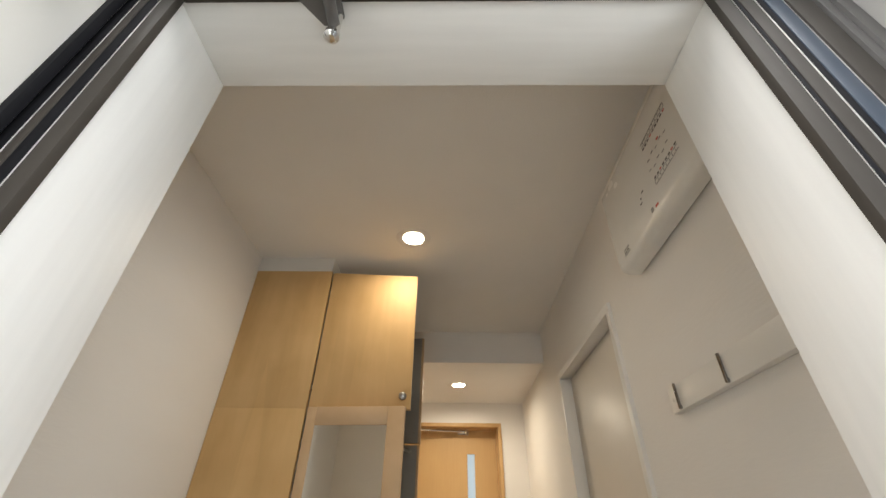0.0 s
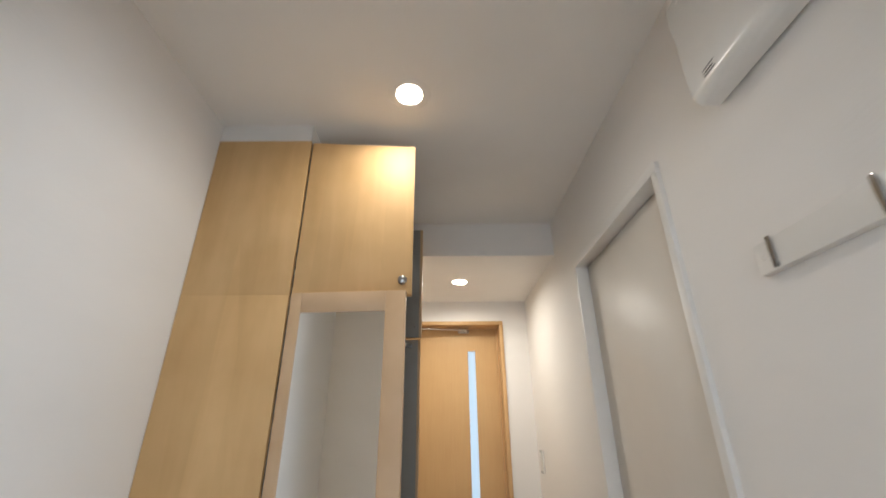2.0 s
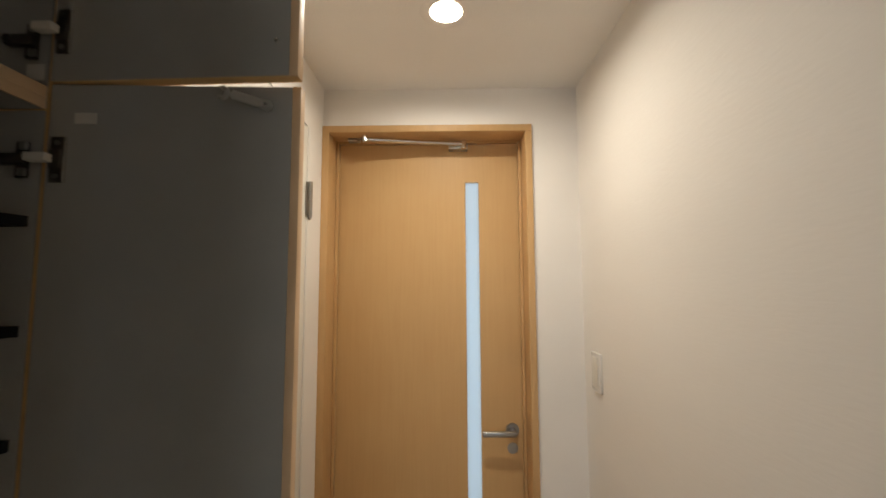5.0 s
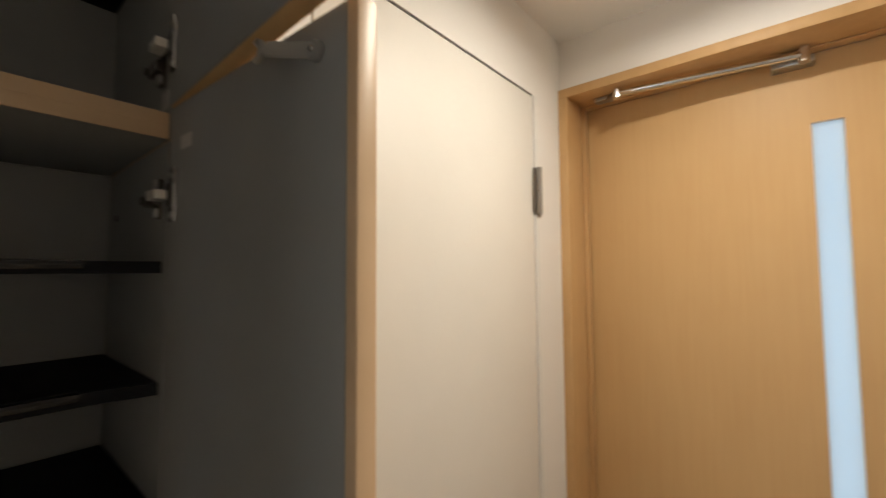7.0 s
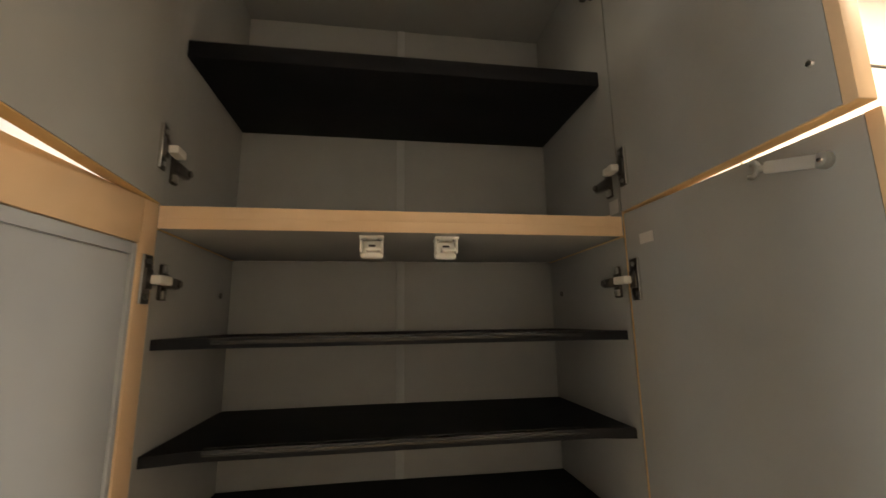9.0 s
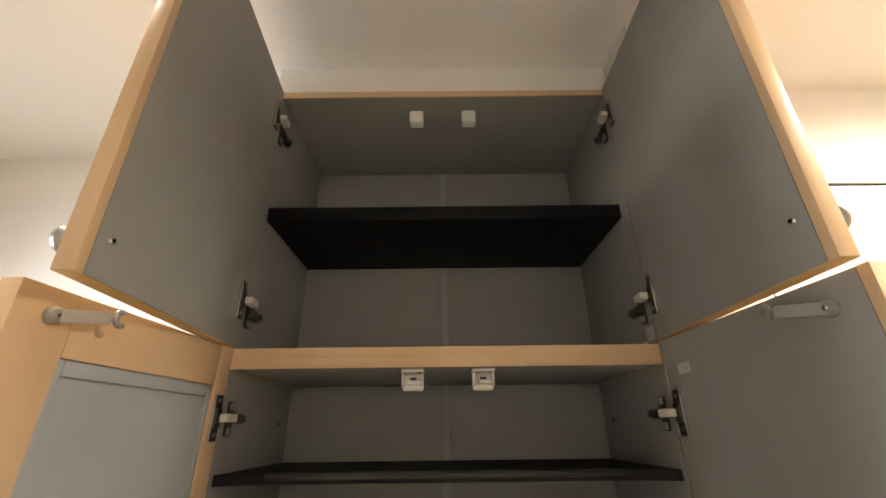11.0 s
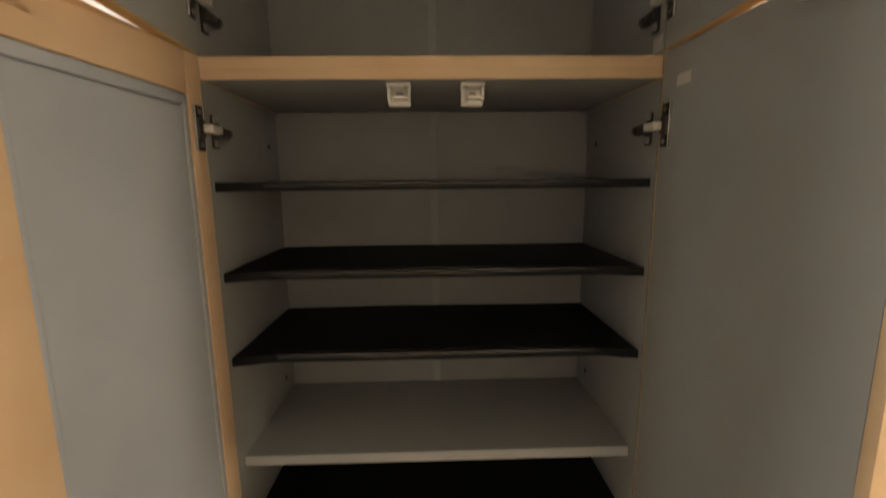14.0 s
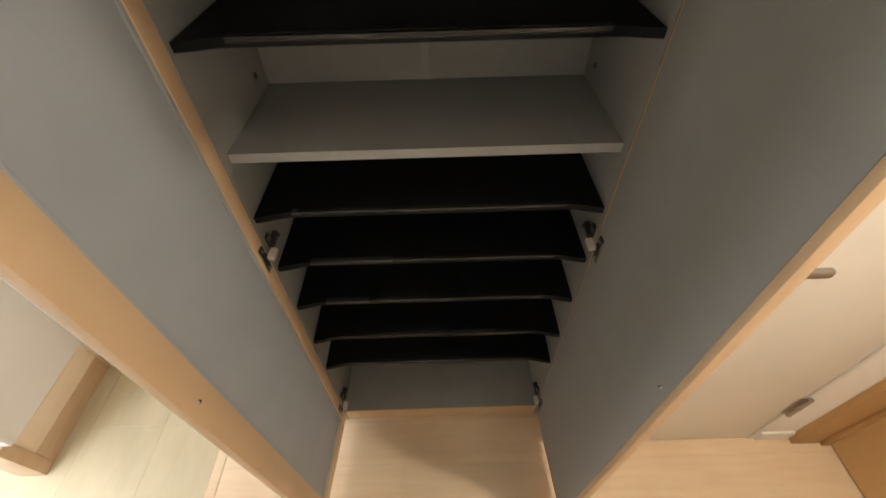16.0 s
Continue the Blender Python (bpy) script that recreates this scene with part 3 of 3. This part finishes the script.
# mirror door: maple frame, mirror outside, grey back board inside
near = part("cabinet_door", one_box(0.0, 0.033, 0, 0.022, 0.070, ZMID1 - 0.0005, bevel=0.0012), MAPLE_EDGE, lower, "mirror door in a maple frame, standing open")
near.matrix_local = pose(-0.512, 1.7405, 0, 0, 0, -3.9)
WN = 0.350
part("stile", one_box(WN - 0.060, WN, 0, 0.022, 0.070, ZMID1 - 0.0005, bevel=0.0012), MAPLE_EDGE, near)
part("rail", one_box(0.0332, WN - 0.0602, 0.0003, 0.0217, 0.070, 0.124, bevel=0.0012), MAPLE_EDGE, near)
part("rail", one_box(0.0332, WN - 0.0602, 0.0003, 0.0217, 1.822, ZMID1 - 0.0005, bevel=0.0012), MAPLE_EDGE, near)
part("mirror", one_box(0.0332, WN - 0.0602, 0.004, 0.0075, 0.124, 1.822), MIRROR, near, "clear mirror glass")
part("back_board", one_box(0.0332, WN - 0.0602, 0.0078, 0.0150, 0.124, 1.822), PANELGREY, near, "pale grey back board of the mirror")
bm = bmesh.new()
box(bm, 0.0334, 0.0415, 0.0152, 0.0195, 0.125, 1.821, bevel=0.001)
box(bm, WN - 0.0685, WN - 0.0604, 0.0152, 0.0195, 0.125, 1.821, bevel=0.001)
box(bm, 0.0417, WN - 0.0687, 0.0152, 0.0195, 1.806, 1.821, bevel=0.001)
box(bm, 0.0417, WN - 0.0687, 0.0152, 0.0195, 0.125, 0.140, bevel=0.001)
part("bead", bm, PANELGREY, near, "pale grey bead round the back board")
_t, T = T, 0.022
for z in (1.776, 0.968, 0.160):
    hinge(near, z, 1)
knob(near, WN - 0.026, 0.968, -1)
T = _t


def child_lock(parent, u1, y, s, z):
    """A milky plastic safety latch: round foot, lever rising off the door, forked end."""
    k = part("latch", lathe(bmesh.new(), [(0.0, 0.0075), (0.006, 0.007), (0.0085, 0.004), (0.0085, -0.0005), (0.0, -0.0005)], pose(u1, y, z, -90 * s, 0, 0), 20), MILKY, parent, "milky plastic safety latch")
    arm = [(u1 + 0.002, y + s * 0.003), (u1 - 0.006, y + s * 0.003), (u1 - 0.042, y + s * 0.020), (u1 - 0.042, y + s * 0.0235), (u1 - 0.004, y + s * 0.0075)]
    bm = extrude_profile(bmesh.new(), arm, 2, z - 0.0065, z + 0.0065)
    bmesh.ops.bevel(bm, geom=bm.edges[:], offset=0.0012, segments=2, affect="EDGES")
    part("lever", bm, MILKY, k)
    bm = bmesh.new()
    box(bm, u1 - 0.050, u1 - 0.0415, min(y + s * 0.0202, y + s * 0.0232), max(y + s * 0.0202, y + s * 0.0232), z - 0.003, z + 0.003, bevel=0.001)
    cu, cy = u1 - 0.0545, y + s * 0.0217
    ring = [(cu + 0.0060 * math.cos(a), cy, z + 0.0075 * math.sin(a)) for a in (radians(-115 + 23 * i) for i in range(11))]
    for a, b in zip(ring, ring[1:]):
        rod(bm, a, b, 0.0030, 10)
    for e in ring:
        bmesh.ops.create_icosphere(bm, subdivisions=1, radius=0.0031, matrix=Matrix.Translation(e))
    part("fork", bm, MILKY, k)
    part("screw", lathe(bmesh.new(), [(0.0, 0.0090), (0.0022, 0.0085), (0.0028, 0.0070)], pose(u1, y, z, -90 * s, 0, 0), 12), CHROME, k)
    k.matrix_local = pose(u1, 0, z - 0.004, 0, 10, 0) @ pose(-u1, 0, -z)


child_lock(far, 0.306, -0.0203, -1, 1.862)
child_lock(near, 0.314, 0.0220, 1, 1.861)
part("sticker", one_box(0.036, 0.066, -0.0212, -0.0204, 1.829, 1.845), STICKER, far, "small grey sticker")

fill = structure("trim_cabinet_filler", one_box(XL + 0.001, XF - 0.002, CY0 + 0.003, CY1 - 0.003, ZTOP + 0.0005, HC - 0.0005), WHITE_FRAME, "white filler board between the cabinet and the ceiling", "filler board")

# ---- wooden door at the end ----
d1 = thing("door_1", pose(0, 0, 0), "closed pale brown wooden door with a glass slit", "door", kind="structure")
FY = 3.394
part("door_frame", one_box(DX0 - 0.026, DX0, FY, 3.575, 0.002, DZ, bevel=0.0015), OAK_FRAME, d1)
part("door_frame", one_box(DX1, DX1 + 0.024, FY, 3.575, 0.002, DZ, bevel=0.0015), OAK_FRAME, d1)
part("door_frame", one_box(DX0 - 0.026, DX1 + 0.024, FY, 3.575, DZ, DZ + 0.025, bevel=0.0015), OAK_FRAME, d1)
for a, b in ((DX0 + 0.0005, DX0 + 0.010), (DX1 - 0.010, DX1 - 0.0005)):
    part("door_stop", one_box(a, b, 3.498, 3.526, 0.002, DZ - 0.0005, bevel=0.001), OAK_FRAME, d1)
part("door_stop", one_box(DX0 + 0.0105, DX1 - 0.0105, 3.498, 3.526, DZ - 0.004, DZ - 0.0005, bevel=0.0008), OAK_FRAME, d1)
LY = 3.532
SX0, SX1, SZ0, SZ1 = 0.125, 0.179, 0.22, 2.008
bm = bmesh.new()
box(bm, DX0 + 0.003, SX0, LY, LY + 0.033, 0.008, DZ - 0.003)
box(bm, SX1, DX1 - 0.003, LY, LY + 0.033, 0.008, DZ - 0.003)
box(bm, SX0, SX1, LY, LY + 0.033, SZ1, DZ - 0.003)
box(bm, SX0, SX1, LY, LY + 0.033, 0.008, SZ0)
part("door_leaf", bm, OAK, d1)
pane = part("pane", one_box(SX0 - 0.003, SX1 + 0.003, LY + 0.014, LY + 0.019, SZ0 - 0.003, SZ1 + 0.003), FROST, d1, "frosted glass slit with daylight behind")
pane.visible_shadow = False
h = part("door_handle", rod(bmesh.new(), (0.295, LY + 0.0005, 1.052), (0.295, LY - 0.009, 1.052), 0.025, 28), NICKEL, d1, "brushed nickel lever handle")
bm = bmesh.new()
rod(bm, (0.295, LY - 0.008, 1.052), (0.295, LY - 0.050, 1.052), 0.0095)
box(bm, 0.178, 0.305, LY - 0.058, LY - 0.044, 1.042, 1.062, bevel=0.005, seg=3)
part("lever", bm, NICKEL, h)
kp = part("latch_plate", rod(bmesh.new(), (0.295, LY + 0.0005, 0.985), (0.295, LY - 0.004, 0.985), 0.020, 24), NICKEL, d1)
bm = bmesh.new()
rod(bm, (-0.258, 3.425, 2.150), (0.118, 3.486, 2.150), 0.0085, 14)
rod(bm, (-0.258, 3.425, 2.138), (-0.258, 3.425, 2.162), 0.011, 14)
rod(bm, (0.118, 3.486, 2.132), (0.118, 3.486, 2.164), 0.011, 14)
cl = part("door_closer", bm, CHROME, d1, "slim silver door closer")
bm = bmesh.new()
box(bm, 0.060, 0.135, 3.494, LY - 0.0005, 2.134, 2.152, bevel=0.003)
part("bracket", bm, NICKEL, cl)
bm = bmesh.new()
rod(bm, (-0.258, 3.425, 2.156), (-0.300, 3.470, 2.160), 0.006, 10)
box(bm, -0.330, -0.285, 3.455, 3.484, DZ - 0.012, DZ - 0.0005, bevel=0.002)
part("frame_bracket", bm, NICKEL, cl)

# ---- storage door ----
SD0, SD1, SDZ = 2.609, 3.2365, 2.1240
d2 = thing("door_2", pose(0, 0, 0), "closed flush white storage door", "door", kind="structure")
part("door_leaf", one_box(XS - 0.036, XS + 0.0015, SD0, SD1, 0.010, SDZ, bevel=0.0015), WHITE_DOOR, d2)
# dark strips standing in for the shade in the gaps round the leaf
part("gap_shade", one_box(XS - 0.034, XS - 0.0015, SD1 + 0.0003, SD1 + 0.0048, 0.010, SDZ), DARKMETAL, d2, "dark strip for the shade in the hinge-side gap")
part("gap_shade", one_box(XS - 0.034, XS - 0.004, SD0, SD1 + 0.004, SDZ + 0.0003, SDZ + 0.0066), RUBBER, d2, "dark strip for the shade in the gap over the door")
part("door_edge_trim", one_box(XS - 0.030, XS + 0.004, SD1 + 0.0052, SD1 + 0.0205, 0.004, SDZ + 0.003, bevel=0.001), WHITE_FRAME, d2)
for z0, z1 in ((1.822, 1.942), (0.245, 0.365)):
    bm = bmesh.new()
    rod(bm, (XS + 0.010, SD1 + 0.012, z0), (XS + 0.010, SD1 + 0.012, (z0 + z1) / 2 - 0.001), 0.008, 14)
    rod(bm, (XS + 0.010, SD1 + 0.012, (z0 + z1) / 2 + 0.001), (XS + 0.010, SD1 + 0.012, z1), 0.008, 14)
    rod(bm, (XS + 0.010, SD1 + 0.012, z0 - 0.008), (XS + 0.010, SD1 + 0.012, z0), 0.003, 10, 0.006)
    box(bm, XS + 0.0045, XS + 0.0065, SD1 - 0.012, SD1 + 0.019, z0 + 0.004, z1 - 0.004)
    part("hinge", bm, NICKEL, d2, "nickel butt hinge")
h2 = part("door_handle", rod(bmesh.new(), (XS + 0.001, 2.70, 1.036), (XS + 0.011, 2.70, 1.036), 0.025, 28), NICKEL, d2, "brushed nickel lever handle")
bm = bmesh.new()
rod(bm, (XS + 0.010, 2.70, 1.036), (XS + 0.050, 2.70, 1.036), 0.0095)
box(bm, XS + 0.044, XS + 0.058, 2.690, 2.835, 1.026, 1.046, bevel=0.005, seg=3)
part("lever", bm, NICKEL, h2)

# ---- pale door in the opposite wall ----
d3 = thing("door_3", pose(0, 0, 0), "closed pale beige sliding door in a white frame", "door", kind="structure")
FX = XR - 0.012
part("door_frame", one_box(FX, XR + 0.074, WD0 - 0.029, WD0, 0.0, WDZ, bevel=0.0015), WHITE_FRAME, d3)
part("door_frame", one_box(FX, XR + 0.074, WD1, WD1 + 0.029, 0.0, WDZ, bevel=0.0015), WHITE_FRAME, d3)
part("door_frame", one_box(FX, XR + 0.074, WD0 - 0.029, WD1 + 0.029, WDZ, WDZ + 0.029, bevel=0.0015), WHITE_FRAME, d3)
part("door_leaf", one_box(XR + 0.038, XR + 0.070, WD0 + 0.001, WD1 - 0.006, 0.008, WDZ - 0.004, bevel=0.0015), BEIGE_DOOR, d3)
part("buffer", rod(bmesh.new(), (XR + 0.0385, 1.570, 2.105), (XR + 0.034, 1.570, 2.105), 0.009, 16), SKIRT, d3, "small round brown buffer")

# ---- fittings on the walls ----
sw = thing("light_switch", pose(XR, 3.272, 1.318), "white plastic light switch plate on the wall", "light switch")
part("plate", one_box(-0.010, 0.0, -0.036, 0.036, -0.061, 0.061, bevel=0.003, seg=3), PLASTIC, sw)
part("rocker", one_box(-0.014, -0.0095, -0.022, 0.022, -0.048, 0.048, bevel=0.003), CREAM, sw)

rail = thing("coat_hook_rail", pose(XR, 1.0, 1.785), "white wall rail with flat steel coat hooks", "coat rack")
part("rail", one_box(-0.018, 0.0, -0.30, 0.235, -0.036, 0.020, bevel=0.0012), WHITE_FRAME, rail)
for y in (0.1985, -0.268):
    part("screw_cap", lathe(bmesh.new(), [(0.0, 0.0012), (0.004, 0.001), (0.005, 0.0)], pose(-0.018, y + 0.018, -0.008, 0, -90, 0), 12), PLASTIC, rail)
for y in (0.192, 0.0, -0.207):
    bm = bmesh.new()
    box(bm, -0.0215, -0.0175, y - 0.004, y + 0.004, -0.034, -0.026, bevel=0.001)
    box(bm, -0.0240, -0.0195, y - 0.0036, y + 0.0036, -0.034, 0.023, bevel=0.0012)
    part("hook", bm, POLISHED, rail, "flat polished steel hook")

bx = thing("distribution_board", pose(XR, 0.0, 0.0), "white plastic distribution board with printed circuit labels", "fuse box")
D, RB = 0.063, 0.026
pts = [(0.0, 2.125), (-0.012, 2.113)]
pts += [(-D + RB - RB * math.sin(a), 2.113 + RB - RB * math.cos(a)) for a in (radians(90 * i / 7) for i in range(8))]
pts += [(-D, 2.392), (-D + 0.008, 2.404), (0.0, 2.404)]
part("cover", extrude_profile(bmesh.new(), pts, 1, 0.665, 1.205), PLASTIC, bx)
part("base", one_box(-0.010, 0.0, 0.655, 1.212, 2.130, 2.410, bevel=0.002), CREAM, bx)


def mark(y, z, w, hgt, mat, name="printed_mark"):
    part(name, one_box(-D - 0.0006, -D + 0.0005, y - w / 2, y + w / 2, z - hgt / 2, z + hgt / 2), mat, bx)


for i in range(9):
    u = 0.805 + i * 0.0145
    mark(u, 2.306, 0.0085, 0.0040, INK if i % 5 else RED)
    mark(u, 2.313, 0.011, 0.0016, GREYINK, "label_line")
    mark(u, 2.325, 0.011, 0.0016, GREYINK, "label_line")
    mark(u - 0.0063, 2.319, 0.0016, 0.012, GREYINK, "label_line")
    if i < 8:
        mark(u + 0.010, 2.205, 0.0085, 0.0040, RED if i % 4 == 1 else INK)
        mark(u + 0.010, 2.199, 0.011, 0.0016, GREYINK, "label_line")
        mark(u + 0.010, 2.187, 0.011, 0.0016, GREYINK, "label_line")
        mark(u + 0.0163, 2.193, 0.0016, 0.012, GREYINK, "label_line")
for i in range(5):
    mark(0.83 + i * 0.022, 2.262 + 0.006 * (i % 2), 0.011, 0.0026, GREYINK)
    mark(0.836 + i * 0.022, 2.236 - 0.006 * (i % 2), 0.011, 0.0026, GREYINK)
mark(0.86, 2.275, 0.010, 0.004, RED)
mark(0.985, 2.222, 0.012, 0.003, INK)
mark(1.005, 2.200, 0.012, 0.003, INK)
mark(1.000, 2.212, 0.005, 0.005, INK)
mark(0.947, 2.146, 0.014, 0.006, RED)
mark(0.970, 2.150, 0.012, 0.012, GREYINK)
mark(1.140, 2.158, 0.034, 0.004, GREYINK)
mark(1.142, 2.150, 0.028, 0.003, INK)
mark(1.140, 2.143, 0.034, 0.004, GREYINK)


def downlight(name, x, y, z, deep):
    o = thing(name, pose(x, y, z), "recessed warm white ceiling downlight, switched on", "downlight", "ceiling downlights")
    part("trim_ring", lathe(bmesh.new(), [(0.0445, 0.002), (0.0445, -0.0008), (0.046, -0.0012), (0.0700, -0.0010), (0.0715, -0.0003), (0.0715, 0.0), (0.0445, 0.002)], pose(0, 0, -0.0002), 48), CEIL, o)
    part("reflector", lathe(bmesh.new(), [(0.0445, 0.0), (0.042, deep + 0.006), (0.042, deep + 0.008), (0.0, deep + 0.008)], pose(0, 0, 0), 40), REFLECTOR, o, "pale satin reflector")
    part("lamp_glass", lathe(bmesh.new(), [(0.0, deep), (0.034, deep + 0.001), (0.0415, deep + 0.004)], pose(0, 0, 0), 40), LAMPGLOW, o, "glowing warm white lamp glass")


downlight("downlight", L1[0], L1[1], HC, 0.012)
downlight("downlight", L2[0], L2[1], LC, 0.010)

# ---- entrance door, standing open, and the corridor outside ----
leaf = thing("entrance_door", pose(XO0 - 0.060, 0.486, 0), "off-white steel entrance door standing open outwards", "door")
part("door_leaf", one_box(-0.042, 0.0, -0.84, -0.004, ZG + 0.01, ZO + 0.01, bevel=0.002), STEELPAINT, leaf)
part("edge_seal", one_box(0.0004, 0.010, -0.016, -0.004, ZG + 0.02, ZO, bevel=0.001), RUBBER, leaf, "black rubber edge seal")
part("closer_body", one_box(0.0004, 0.055, -0.30, -0.06, ZO - 0.100, ZO - 0.045, bevel=0.006), SILVER, leaf, "silver door closer body")
arm = thing("closer_arm", pose(0, 0, 0), "silver door closer arm fixed under the frame head", "door closer")
part("shoe", one_box(-0.200, -0.168, 0.482, 0.524, ZO - 0.010, ZO - 0.0005, bevel=0.002), SILVER, arm)
bm = bmesh.new()
rod(bm, (-0.177, 0.519, ZO - 0.066), (-0.177, 0.519, ZO - 0.009), 0.0085, 18)
lathe(bm, [(0.0, -0.074), (0.006, -0.073), (0.011, -0.068), (0.011, -0.060), (0.0085, -0.058)], pose(-0.177, 0.519, ZO), 20)
part("pivot", bm, CHROME, arm)
bm = bmesh.new()
rod(bm, (-0.175, 0.512, ZO - 0.046), (-0.165, 0.10, ZO - 0.046), 0.0085, 14)
rod(bm, (-0.165, 0.10, ZO - 0.075), (-0.165, 0.10, ZO - 0.030), 0.012, 14)
rod(bm, (-0.165, 0.10, ZO - 0.068), (XO0 - 0.03, 0.25, ZO - 0.072), 0.0085, 14)
part("rod", bm, SILVER, arm)
bm = extrude_profile(bmesh.new(), [(-0.192, 0.520), (-0.178, 0.520), (-0.176, 0.400), (-0.285, 0.400)], 2, ZO - 0.036, ZO - 0.030)
part("bracket", bm, SILVER, arm, "tapered silver bracket plate")

bm = bmesh.new()
box(bm, -3.0, XO0 - 0.112, 0.40, 0.502, ZG - 0.02, 2.75)
box(bm, XO1 + 0.149, 3.0, 0.40, 0.502, ZG - 0.02, 2.75)
box(bm, XO0 - 0.112, XO1 + 0.149, 0.40, 0.502, ZO + 0.1005, 2.75)
structure("wall_exterior", bm, EXTERIOR, "grey rendered exterior wall of the passage", "wall")
structure("passage_floor", one_box(-3.0, 3.0, -1.6, 0.450, ZG - 0.12, ZG - 0.03), CONCRETE, "grey concrete passage floor", "floor")
# unseen and assumed, its dark face limits the light bounced indoors
structure("unseen_parapet", one_box(-3.0, 3.0, -1.72, -1.605, ZG - 0.12, 1.15, bevel=0.01), PARAPET, "unseen dark grey parapet assumed along the open passage", "parapet")
structure("ground", one_box(-200, 200, -300, -1.8, -9.1, -9.0), CONCRETE, "grey ground below the building", "ground")

# room behind the wooden door
bm = bmesh.new()
box(bm, -1.7, -1.6, 3.60, 5.8, 0.0, 2.45)
box(bm, 1.6, 1.7, 3.60, 5.8, 0.0, 2.45)
box(bm, -1.6, 1.6, 5.7, 5.8, 0.0, 2.45)
box(bm, -1.7, XL - 0.11, 3.58, 3.5995, 0.0, 2.45)
box(bm, XR + 0.13, 1.7, 3.58, 3.5995, 0.0, 2.45)
structure("wall_room", bm, PAPER, "white walls of the room behind the wooden door", "wall")
structure("floor_room", one_box(-1.7, 1.7, 3.61, 5.8, -0.10, -0.002), FLOORWOOD, "pale boarded floor of the room behind the door", "floor")
structure("ceiling_room", one_box(-1.7, 1.7, 3.60, 5.8, 2.451, 2.52), CEIL, "white ceiling of the room behind the door", "ceiling")

# ---- boards and tiles ----
x = XL
while x < XR - 0.01:
    x1 = min(x + (0.04 if x == XL else 0.1515), XR)
    y = STEP - 0.0055
    cut = 0.55 + 0.9 * ((round((x - XL) / 0.1515) * 0.37) % 1.0)
    while y < YB + 0.14:
        y1 = min(y + cut, YB + 0.15)
        part("floorboard", one_box(x + 0.0002, x1 - 0.0002, y + 0.0002, y1 - 0.0002, -0.012, 0.0, bevel=0.0005, seg=1), FLOORWOOD, ground)
        y, cut = y1, 1.818
    x = x1
x = XL
while x < XR - 0.01:
    x1 = min(x + 0.300, XR)
    y1 = STEP - 0.047
    while y1 > 0.41:
        y0 = max(y1 - 0.300, 0.402)
        part("tile", one_box(x + 0.0008, x1 - 0.0008, y0 + 0.0008, y1 - 0.0008, ZG - 0.004, ZG, bevel=0.001, seg=1), TILE, entry_floor)
        y1 = y0
    x = x1
